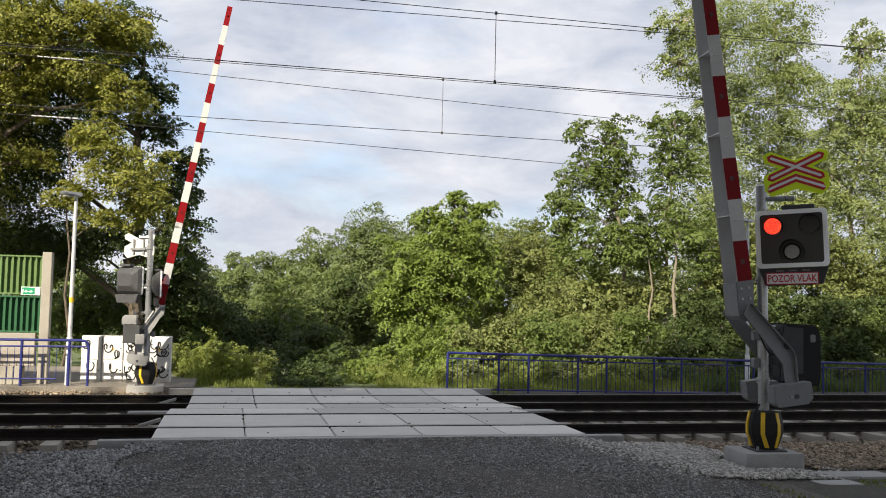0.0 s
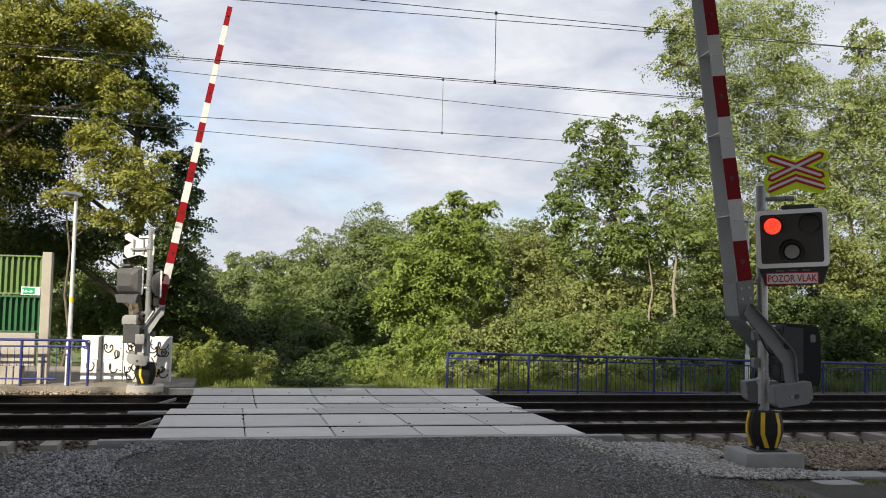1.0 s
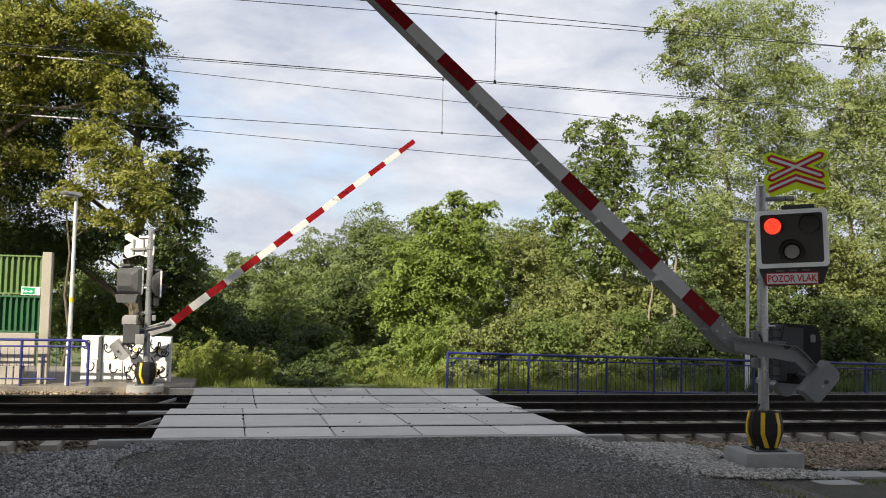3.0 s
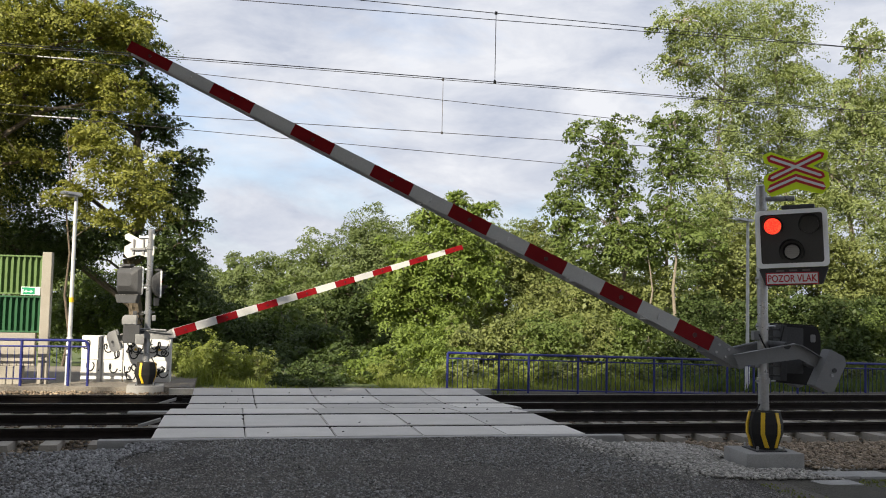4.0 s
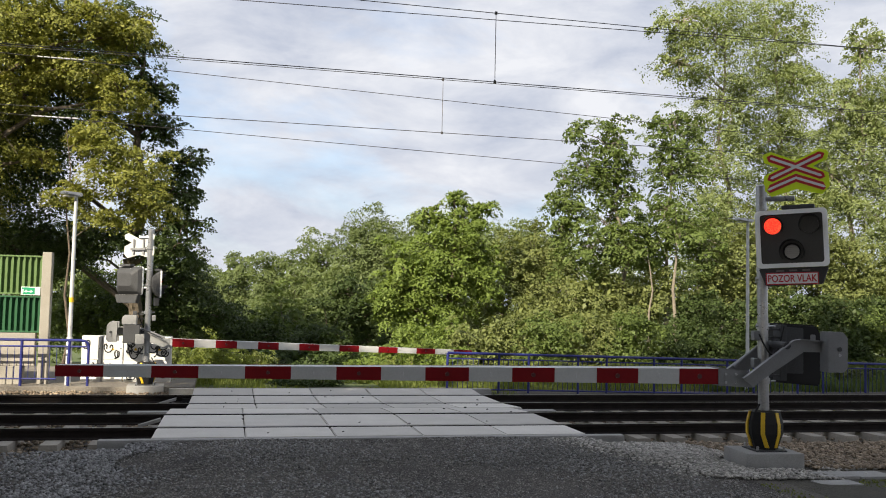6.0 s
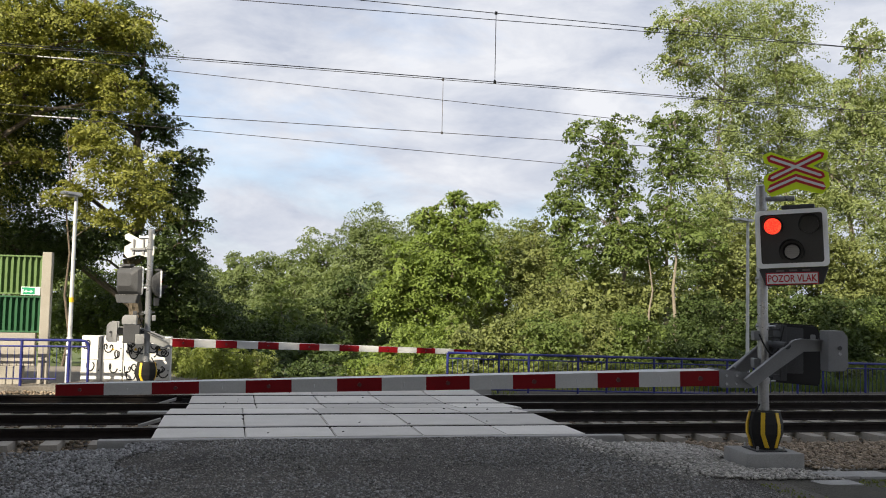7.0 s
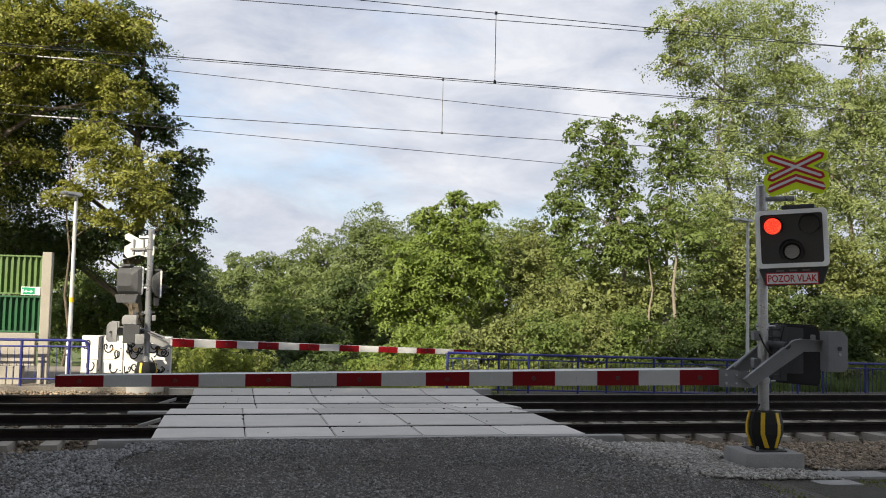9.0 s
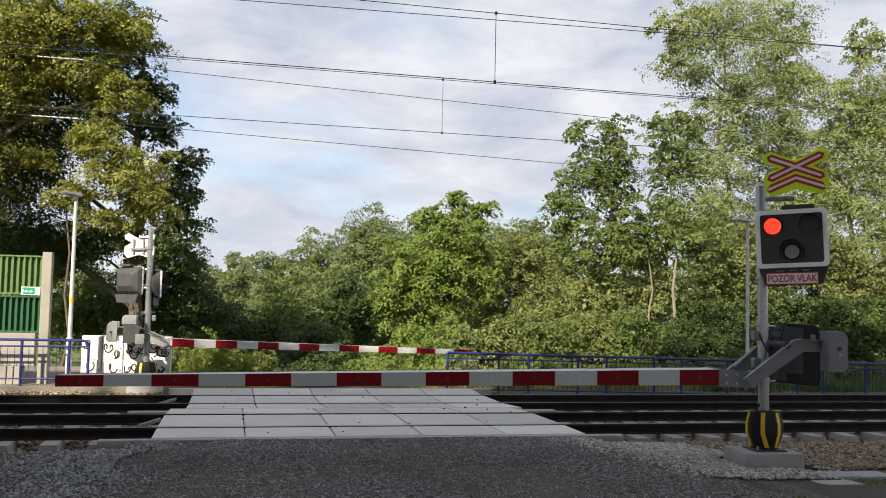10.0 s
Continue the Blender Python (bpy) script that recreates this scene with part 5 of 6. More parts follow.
grow("bush", "dense leafy bush in the hedge behind the railing", 7.01, 27.00, [(7.03, 0.58, 0.77, 0.72), (6.73, 0.08, 0.61, 0.36)], 0.084, "leafolive", "bark", 0.050, "hedge bushes", cat="bush")
grow("bush", "dense leafy bush in the hedge behind the railing", 8.26, 27.00, [(8.28, 0.77, 0.95, 0.90), (7.89, 0.14, 0.76, 0.45)], 0.085, "leafolive", "bark", 0.050, "hedge bushes", cat="bush")
grow("bush", "dense leafy bush in the hedge behind the railing", 9.28, 26.00, [(9.29, 0.74, 0.98, 0.84), (8.89, 0.15, 0.78, 0.42)], 0.082, "leafmid", "bark", 0.050, "hedge bushes", cat="bush")
grow("bush", "dense leafy bush in the hedge behind the railing", 11.03, 27.00, [(11.04, 0.90, 1.06, 1.06), (10.60, 0.15, 0.84, 0.53)], 0.087, "leafolive", "bark", 0.050, "hedge bushes", cat="bush")
grow("bush", "dense leafy bush in the hedge behind the railing", 12.00, 26.00, [(12.01, 0.86, 1.00, 0.89), (11.59, 0.24, 0.79, 0.45)], 0.084, "leafmid", "bark", 0.050, "hedge bushes", cat="bush")
grow("bush", "dense leafy bush in the hedge behind the railing", 12.47, 30.00, [(12.46, 2.07, 1.18, 0.89), (11.97, 1.44, 0.94, 0.44)], 0.097, "leafolive", "bark", 0.050, "hedge bushes", cat="bush")
grow("bush", "dense leafy bush in the hedge behind the railing", 14.38, 30.00, [(14.38, 2.32, 1.20, 0.80), (13.87, 1.75, 0.95, 0.40)], 0.098, "leafolive", "bark", 0.050, "hedge bushes", cat="bush")
# dark-leaved bushes of the hedge's right part: shade put into their leaf colour
grow("bush", "dense leafy bush in the hedge behind the railing", 13.92, 27.00, [(13.93, 0.67, 0.99, 0.81), (13.51, 0.10, 0.79, 0.40)], 0.088, "leafdark_shade", "bark", 0.050, "hedge bushes", cat="bush")
grow("bush", "dense leafy bush in the hedge behind the railing", 15.32, 27.00, [(15.32, 0.50, 1.00, 0.73), (14.89, -0.01, 0.80, 0.36)], 0.089, "leafdark_shade", "bark", 0.050, "hedge bushes", cat="bush")
grow("bush", "dense leafy bush in the hedge behind the railing", 15.81, 29.00, [(15.81, 1.76, 1.17, 0.78), (15.30, 1.21, 0.93, 0.39)], 0.096, "leafdark_shade", "bark", 0.050, "hedge bushes", cat="bush")
grow("bush", "dense leafy bush in the hedge behind the railing", 16.85, 27.00, [(16.85, 0.52, 1.01, 0.78), (16.40, -0.02, 0.81, 0.39)], 0.090, "leafdark_shade", "bark", 0.050, "hedge bushes", cat="bush")
grow("bush", "dense leafy bush in the hedge behind the railing", 18.41, 27.00, [(18.41, 0.44, 1.12, 0.84), (17.91, -0.15, 0.89, 0.42)], 0.091, "leafdark_shade", "bark", 0.050, "hedge bushes", cat="bush")
grow("bush", "dense leafy bush in the hedge behind the railing", 20.12, 27.00, [(20.11, 0.65, 1.13, 0.95), (19.60, -0.01, 0.90, 0.47)], 0.093, "leafdark_shade", "bark", 0.050, "hedge bushes", cat="bush")
grow("bush", "dense leafy bush in the hedge behind the railing", 19.65, 29.50, [(19.65, 1.63, 1.22, 0.92), (19.11, 0.98, 0.97, 0.46)], 0.100, "leafdark_shade", "bark", 0.050, "hedge bushes", cat="bush")
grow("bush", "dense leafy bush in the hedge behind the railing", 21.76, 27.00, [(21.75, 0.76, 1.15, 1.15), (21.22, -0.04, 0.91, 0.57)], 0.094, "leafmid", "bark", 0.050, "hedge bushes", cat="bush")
grow("bush", "dense leafy bush in the hedge behind the railing", 20.71, 28.40, [(20.71, 1.47, 1.23, 0.95), (20.15, 0.80, 0.98, 0.47)], 0.097, "leafdark_shade", "bark", 0.050, "hedge bushes", cat="bush")
grow("bush", "dense leafy bush in the hedge behind the railing", 22.70, 28.60, [(22.70, 1.70, 1.11, 1.01), (22.18, 0.99, 0.89, 0.50)], 0.099, "leafdark_shade", "bark", 0.050, "hedge bushes", cat="bush")
grow("bush", "dense leafy bush in the hedge behind the railing", 17.40, 28.40, [(17.40, 1.51, 0.97, 0.78), (16.97, 0.96, 0.77, 0.39)], 0.095, "leafdark_shade", "bark", 0.050, "hedge bushes", cat="bush")
grow("bush", "dense leafy bush in the hedge behind the railing", 23.66, 27.00, [(23.65, 0.78, 1.16, 1.36), (23.10, -0.16, 0.93, 0.67)], 0.095, "leafmid", "bark", 0.050, "hedge bushes", cat="bush")
# several left shrubs take the pale weed leaves: sunlight put into their colour
grow("bush", "low leafy shrub close behind the railing", 5.65, 22.60, [(5.68, -0.04, 0.60, 0.37), (5.97, 0.14, 0.31, 0.29)], 0.070, "leafolive", "bark", 0.030, "low shrubs", cat="bush")
grow("bush", "low leafy shrub close behind the railing", 6.57, 22.60, [(6.60, -0.04, 0.60, 0.37), (6.90, 0.15, 0.32, 0.29)], 0.071, "leafweed", "bark", 0.030, "low shrubs", cat="bush")
grow("bush", "low leafy shrub close behind the railing", 7.51, 22.60, [(7.54, -0.03, 0.61, 0.38), (7.84, 0.16, 0.32, 0.29)], 0.071, "leafweed", "bark", 0.030, "low shrubs", cat="bush")
grow("bush", "low leafy shrub close behind the railing", 8.47, 22.60, [(8.49, -0.03, 0.62, 0.38), (8.80, 0.16, 0.32, 0.29)], 0.072, "leafolive", "bark", 0.030, "low shrubs", cat="bush")
grow("bush", "low leafy shrub close behind the railing", 9.44, 22.60, [(9.46, -0.03, 0.62, 0.38), (9.78, 0.17, 0.33, 0.30)], 0.072, "leafweed", "bark", 0.030, "low shrubs", cat="bush")
grow("bush", "low leafy shrub close behind the railing", 10.43, 22.60, [(10.45, -0.02, 0.63, 0.39), (10.77, 0.17, 0.33, 0.30)], 0.073, "leafweed", "bark", 0.030, "low shrubs", cat="bush")
grow("bush", "low leafy shrub close behind the railing", 11.44, 22.60, [(11.46, -0.02, 0.63, 0.39), (11.78, 0.18, 0.33, 0.30)], 0.074, "leafmid", "bark", 0.030, "low shrubs", cat="bush")
grow("bush", "low leafy shrub close behind the railing", 12.47, 22.60, [(12.48, -0.01, 0.64, 0.40), (12.81, 0.18, 0.34, 0.31)], 0.074, "leafolive", "bark", 0.030, "low shrubs", cat="bush")
grow("bush", "low leafy shrub close behind the railing", 13.52, 22.60, [(13.52, -0.01, 0.64, 0.40), (13.86, 0.19, 0.34, 0.31)], 0.075, "leafmid", "bark", 0.030, "low shrubs", cat="bush")
grow("bush", "low leafy shrub close behind the railing", 14.59, 22.60, [(14.59, -0.01, 0.65, 0.40), (14.94, 0.20, 0.34, 0.31)], 0.076, "leafolive", "bark", 0.030, "low shrubs", cat="bush")
grow("bush", "low leafy shrub close behind the railing", 15.67, 22.60, [(15.67, -0.00, 0.66, 0.41), (16.03, 0.20, 0.35, 0.31)], 0.077, "leafmid", "bark", 0.030, "low shrubs", cat="bush")
grow("bush", "low leafy shrub close behind the railing", 16.78, 22.60, [(16.78, 0.00, 0.66, 0.41), (17.14, 0.21, 0.35, 0.32)], 0.077, "leafolive", "bark", 0.030, "low shrubs", cat="bush")
grow("bush", "low leafy shrub close behind the railing", 17.92, 22.60, [(17.91, 0.01, 0.67, 0.41), (18.28, 0.22, 0.35, 0.32)], 0.078, "leafmid", "bark", 0.030, "low shrubs", cat="bush")
# these bushes make the hollow dark by leaf colour, in place of cast shade
grow("bush", "undergrowth bush in the hollow, shade put into its dark leaves", 2.15, 33.00, [(2.20, -0.46, 0.90, 0.76)], 0.098, "leafdark_shade", "bark", 0.040, "undergrowth bushes", cat="bush")
grow("bush", "undergrowth bush in the hollow, shade put into its dark leaves", 2.95, 30.00, [(3.00, -0.34, 0.82, 0.62)], 0.090, "leafdark_shade", "bark", 0.040, "undergrowth bushes", cat="bush")
grow("bush", "undergrowth bush in the hollow, shade put into its dark leaves", 3.21, 36.00, [(3.25, 0.10, 1.32, 0.99)], 0.108, "leafdark_shade", "bark", 0.040, "undergrowth bushes", cat="bush")
grow("bush", "undergrowth bush in the hollow, shade put into its dark leaves", 4.29, 34.00, [(4.33, -0.41, 0.94, 0.84)], 0.102, "leafdark_shade", "bark", 0.040, "undergrowth bushes", cat="bush")
grow("bush", "undergrowth bush in the hollow, shade put into its dark leaves", 1.30, 34.00, [(1.35, -0.44, 0.82, 0.82)], 0.100, "leafdark_shade", "bark", 0.040, "undergrowth bushes", cat="bush")
grow("bush", "undergrowth bush in the hollow, shade put into its dark leaves", 2.08, 26.00, [(2.14, -0.40, 0.55, 0.25)], 0.077, "leafdark_shade", "bark", 0.040, "undergrowth bushes", cat="bush")
grow("bush", "undergrowth bush in the hollow, shade put into its dark leaves", 2.69, 25.00, [(2.74, -0.34, 0.46, 0.21)], 0.075, "leafdark_shade", "bark", 0.040, "undergrowth bushes", cat="bush")
grow("bush", "undergrowth bush in the hollow, shade put into its dark leaves", 1.25, 22.30, [(1.30, -0.14, 0.40, 0.16)], 0.066, "leafdark_shade", "bark", 0.040, "undergrowth bushes", cat="bush")
grow("bush", "undergrowth bush in the hollow, shade put into its dark leaves", 1.76, 22.00, [(1.81, -0.13, 0.47, 0.16)], 0.066, "leafdark_shade", "bark", 0.040, "undergrowth bushes", cat="bush")
grow("bush", "undergrowth bush in the hollow, shade put into its dark leaves", 2.36, 22.20, [(2.41, -0.14, 0.41, 0.16)], 0.067, "leafdark_shade", "bark", 0.040, "undergrowth bushes", cat="bush")
grow("bush", "undergrowth bush in the hollow, shade put into its dark leaves", 2.14, 24.00, [(2.19, -0.06, 0.61, 0.29)], 0.072, "leafdark_shade", "bark", 0.040, "undergrowth bushes", cat="bush")
grow("bush", "undergrowth bush in the hollow, shade put into its dark leaves", 1.49, 24.00, [(1.54, -0.06, 0.47, 0.29)], 0.071, "leafdark_shade", "bark", 0.040, "undergrowth bushes", cat="bush")
grow("bush", "low bright green shrub in the sun", 3.39, 24.50, [(3.43, -0.01, 0.57, 0.39)], 0.074, "leaffresh", "bark", 0.030, "low shrubs", cat="bush")
grow("bush", "low bright green shrub in the sun", 4.33, 25.50, [(4.36, 0.15, 0.66, 0.60)], 0.078, "leaffresh", "bark", 0.030, "low shrubs", cat="bush")
grow("bush", "low bright green shrub in the sun", 5.32, 26.00, [(5.35, 0.29, 0.73, 0.68)], 0.080, "leaffresh", "bark", 0.030, "low shrubs", cat="bush")
grow("bush", "low bright green shrub in the sun", 5.96, 25.50, [(5.99, 0.17, 0.64, 0.61)], 0.079, "leaffresh", "bark", 0.030, "low shrubs", cat="bush")
grow("bush", "low bright green shrub in the sun", 4.44, 23.50, [(4.48, -0.12, 0.73, 0.29)], 0.072, "leaffresh", "bark", 0.030, "low shrubs", cat="bush")
grow("bush", "low bright green shrub in the sun", 5.27, 23.20, [(5.31, -0.09, 0.58, 0.29)], 0.071, "leaffresh", "bark", 0.030, "low shrubs", cat="bush")
grow("bush", "low bright green shrub in the sun", 3.50, 23.20, [(3.55, -0.16, 0.50, 0.20)], 0.070, "leaffresh", "bark", 0.030, "low shrubs", cat="bush")
grow("bush", "low bright green shrub in the sun", 5.66, 29.00, [(5.68, 0.65, 0.82, 0.63)], 0.089, "leaffresh", "bark", 0.030, "low shrubs", cat="bush")
grow("bush", "low bright green shrub in the sun", 6.96, 29.00, [(6.98, 0.67, 0.82, 0.73)], 0.090, "leaffresh", "bark", 0.030, "low shrubs", cat="bush")
grow("bush", "pale green weed thicket in the sun", -1.20, 24.50, [(-1.16, 0.10, 0.46, 0.58)], 0.061, "leafweed", "bark", 0.020, "weed thickets", airy=0.30, cat="bush")
grow("bush", "pale green weed thicket in the sun", -0.51, 25.00, [(-0.47, 0.15, 0.52, 0.59)], 0.062, "leafweed", "bark", 0.020, "weed thickets", airy=0.30, cat="bush")
grow("bush", "pale green weed thicket in the sun", 0.21, 24.50, [(0.26, 0.04, 0.51, 0.50)], 0.062, "leafweed", "bark", 0.020, "weed thickets", airy=0.30, cat="bush")
grow("bush", "pale green weed thicket in the sun", 0.77, 24.00, [(0.82, -0.12, 0.40, 0.32)], 0.061, "leafweed", "bark", 0.020, "weed thickets", airy=0.30, cat="bush")
grow("bush", "pale green weed thicket in the sun", -0.81, 23.20, [(-0.75, -0.08, 0.55, 0.27)], 0.058, "leafweed", "bark", 0.020, "weed thickets", airy=0.30, cat="bush")
grow("bush", "pale green weed thicket in the sun", 0.13, 23.20, [(0.19, -0.17, 0.55, 0.19)], 0.058, "leafweed", "bark", 0.020, "weed thickets", airy=0.30, cat="bush")
grow("bush", "tall pale green weed in the sun", -1.40, 24.08, [(-1.36, 0.15, 0.15, 0.54)], 0.051, "leafolive", "bark", 0.012, "weed thickets", airy=0.35, cat="bush")
grow("bush", "tall pale green weed in the sun", -1.33, 24.28, [(-1.28, 0.13, 0.15, 0.54)], 0.052, "leafweed", "bark", 0.012, "weed thickets", airy=0.35, cat="bush")
grow("bush", "tall pale green weed in the sun", -1.11, 22.83, [(-1.07, 0.16, 0.12, 0.44)], 0.049, "leafweed", "bark", 0.012, "weed thickets", airy=0.35, cat="bush")
grow("bush", "tall pale green weed in the sun", -1.12, 23.10, [(-1.07, 0.20, 0.11, 0.51)], 0.049, "leafweed", "bark", 0.012, "weed thickets", airy=0.35, cat="bush")
grow("bush", "tall pale green weed in the sun", -0.98, 24.13, [(-0.93, -0.01, 0.11, 0.38)], 0.051, "leafweed", "bark", 0.012, "weed thickets", airy=0.35, cat="bush")
grow("bush", "tall pale green weed in the sun", -0.86, 22.85, [(-0.81, 0.05, 0.11, 0.33)], 0.049, "leafweed", "bark", 0.012, "weed thickets", airy=0.35, cat="bush")
grow("bush", "tall pale green weed in the sun", -0.87, 24.56, [(-0.83, 0.14, 0.12, 0.58)], 0.052, "leafweed", "bark", 0.012, "weed thickets", airy=0.35, cat="bush")
grow("bush", "tall pale green weed in the sun", -0.76, 24.35, [(-0.72, 0.09, 0.17, 0.51)], 0.052, "leafweed", "bark", 0.012, "weed thickets", airy=0.35, cat="bush")
grow("bush", "tall pale green weed in the sun", -0.61, 24.53, [(-0.57, 0.15, 0.10, 0.58)], 0.052, "leafweed", "bark", 0.012, "weed thickets", airy=0.35, cat="bush")
grow("bush", "tall pale green weed in the sun", -0.54, 24.47, [(-0.49, -0.01, 0.12, 0.42)], 0.052, "leafweed", "bark", 0.012, "weed thickets", airy=0.35, cat="bush")
grow("bush", "tall pale green weed in the sun", -0.39, 22.61, [(-0.34, 0.23, 0.10, 0.49)], 0.048, "leafweed", "bark", 0.012, "weed thickets", airy=0.35, cat="bush")
grow("bush", "tall pale green weed in the sun", -0.33, 23.21, [(-0.28, 0.19, 0.13, 0.51)], 0.050, "leafweed", "bark", 0.012, "weed thickets", airy=0.35, cat="bush")
grow("bush", "tall pale green weed in the sun", -0.19, 22.71, [(-0.15, 0.30, 0.16, 0.56)], 0.049, "leafweed", "bark", 0.012, "weed thickets", airy=0.35, cat="bush")
grow("bush", "tall pale green weed in the sun", -0.13, 23.41, [(-0.09, 0.14, 0.12, 0.47)], 0.050, "leafweed", "bark", 0.012, "weed thickets", airy=0.35, cat="bush")
grow("bush", "tall pale green weed in the sun", -0.01, 22.62, [(0.04, 0.08, 0.14, 0.34)], 0.049, "leafweed", "bark", 0.012, "weed thickets", airy=0.35, cat="bush")
grow("bush", "tall pale green weed in the sun", 0.13, 22.84, [(0.17, 0.09, 0.12, 0.37)], 0.049, "leafweed", "bark", 0.012, "weed thickets", airy=0.35, cat="bush")
grow("bush", "tall pale green weed in the sun", 0.16, 23.65, [(0.21, 0.15, 0.14, 0.50)], 0.051, "leafweed", "bark", 0.012, "weed thickets", airy=0.35, cat="bush")
grow("bush", "tall pale green weed in the sun", 0.31, 23.33, [(0.35, 0.04, 0.16, 0.36)], 0.050, "leafweed", "bark", 0.012, "weed thickets", airy=0.35, cat="bush")
grow("bush", "tall pale green weed in the sun", 0.33, 23.28, [(0.37, 0.11, 0.12, 0.43)], 0.050, "leafweed", "bark", 0.012, "weed thickets", airy=0.35, cat="bush")
grow("bush", "tall pale green weed in the sun", 0.53, 23.69, [(0.58, -0.01, 0.12, 0.34)], 0.051, "leafweed", "bark", 0.012, "weed thickets", airy=0.35, cat="bush")
grow("bush", "tall pale green weed in the sun", 0.62, 23.85, [(0.66, 0.04, 0.17, 0.41)], 0.052, "leafweed", "bark", 0.012, "weed thickets", airy=0.35, cat="bush")
grow("bush", "tall pale green weed in the sun", 0.62, 22.70, [(0.66, 0.18, 0.16, 0.44)], 0.049, "leafolive", "bark", 0.012, "weed thickets", airy=0.35, cat="bush")
grow("bush", "tall pale green weed in the sun", 0.74, 24.08, [(0.79, -0.07, 0.13, 0.32)], 0.052, "leafweed", "bark", 0.012, "weed thickets", airy=0.35, cat="bush")
grow("bush", "tall pale green weed in the sun", 0.84, 22.71, [(0.88, 0.12, 0.15, 0.38)], 0.049, "leafweed", "bark", 0.012, "weed thickets", airy=0.35, cat="bush")
grow("bush", "tall pale green weed in the sun", 0.94, 23.01, [(0.98, 0.09, 0.16, 0.38)], 0.050, "leafolive", "bark", 0.012, "weed thickets", airy=0.35, cat="bush")
grow("bush", "tall pale green weed in the sun", 1.13, 24.18, [(1.18, -0.17, 0.13, 0.23)], 0.053, "leafweed", "bark", 0.012, "weed thickets", airy=0.35, cat="bush")
grow("bush", "tall bright green weed in the sun", 2.74, 23.07, [(2.79, -0.18, 0.18, 0.14)], 0.054, "leaffresh", "bark", 0.012, "weed thickets", airy=0.30, cat="bush")
grow("bush", "tall bright green weed in the sun", 2.93, 23.18, [(2.97, -0.09, 0.13, 0.24)], 0.054, "leafweed", "bark", 0.012, "weed thickets", airy=0.30, cat="bush")
grow("bush", "tall bright green weed in the sun", 3.14, 23.84, [(3.18, -0.23, 0.16, 0.16)], 0.056, "leaffresh", "bark", 0.012, "weed thickets", airy=0.30, cat="bush")
grow("bush", "tall bright green weed in the sun", 3.15, 22.94, [(3.19, -0.14, 0.15, 0.16)], 0.054, "leafweed", "bark", 0.012, "weed thickets", airy=0.30, cat="bush")
grow("bush", "tall bright green weed in the sun", 3.31, 23.20, [(3.36, -0.16, 0.16, 0.17)], 0.054, "leafweed", "bark", 0.012, "weed thickets", airy=0.30, cat="bush")
grow("bush", "tall bright green weed in the sun", 3.51, 23.62, [(3.55, -0.13, 0.18, 0.24)], 0.055, "leafweed", "bark", 0.012, "weed thickets", airy=0.30, cat="bush")
grow("bush", "tall bright green weed in the sun", 3.64, 23.97, [(3.68, -0.08, 0.17, 0.32)], 0.056, "leafweed", "bark", 0.012, "weed thickets", airy=0.30, cat="bush")
grow("bush", "tall bright green weed in the sun", 3.56, 22.42, [(3.60, 0.03, 0.13, 0.29)], 0.053, "leafweed", "bark", 0.012, "weed thickets", airy=0.30, cat="bush")
grow("bush", "tall bright green weed in the sun", 3.72, 22.86, [(3.76, -0.00, 0.14, 0.29)], 0.054, "leafweed", "bark", 0.012, "weed thickets", airy=0.30, cat="bush")
grow("bush", "tall bright green weed in the sun", 4.01, 23.58, [(4.05, 0.03, 0.18, 0.40)], 0.056, "leafweed", "bark", 0.012, "weed thickets", airy=0.30, cat="bush")
grow("bush", "tall bright green weed in the sun", 4.12, 23.79, [(4.16, -0.07, 0.19, 0.31)], 0.056, "leafweed", "bark", 0.012, "weed thickets", airy=0.30, cat="bush")
grow("bush", "tall bright green weed in the sun", 4.19, 23.25, [(4.23, -0.09, 0.18, 0.24)], 0.055, "leafweed", "bark", 0.012, "weed thickets", airy=0.30, cat="bush")
grow("bush", "tall bright green weed in the sun", 4.36, 23.51, [(4.40, 0.02, 0.13, 0.37)], 0.056, "leafweed", "bark", 0.012, "weed thickets", airy=0.30, cat="bush")
grow("bush", "tall bright green weed in the sun", 4.49, 23.33, [(4.53, 0.02, 0.14, 0.36)], 0.055, "leafweed", "bark", 0.012, "weed thickets", airy=0.30, cat="bush")
grow("bush", "tall bright green weed in the sun", 4.68, 23.79, [(4.72, -0.11, 0.13, 0.27)], 0.056, "leaffresh", "bark", 0.012, "weed thickets", airy=0.30, cat="bush")
grow("bush", "tall bright green weed in the sun", 4.74, 23.40, [(4.78, -0.10, 0.16, 0.25)], 0.056, "leaffresh", "bark", 0.012, "weed thickets", airy=0.30, cat="bush")
grow("bush", "tall bright green weed in the sun", 4.75, 23.15, [(4.79, -0.07, 0.18, 0.26)], 0.055, "leaffresh", "bark", 0.012, "weed thickets", airy=0.30, cat="bush")
grow("bush", "tall bright green weed in the sun", 5.06, 23.95, [(5.09, -0.07, 0.15, 0.33)], 0.057, "leaffresh", "bark", 0.012, "weed thickets", airy=0.30, cat="bush")
grow("bush", "tall bright green weed in the sun", 5.11, 23.46, [(5.15, -0.13, 0.14, 0.22)], 0.056, "leaffresh", "bark", 0.012, "weed thickets", airy=0.30, cat="bush")
grow("bush", "tall bright green weed in the sun", 5.07, 22.40, [(5.10, 0.04, 0.17, 0.29)], 0.053, "leafweed", "bark", 0.012, "weed thickets", airy=0.30, cat="bush")
grow("bush", "tall bright green weed in the sun", 5.44, 23.50, [(5.48, -0.02, 0.16, 0.34)], 0.056, "leaffresh", "bark", 0.012, "weed thickets", airy=0.30, cat="bush")
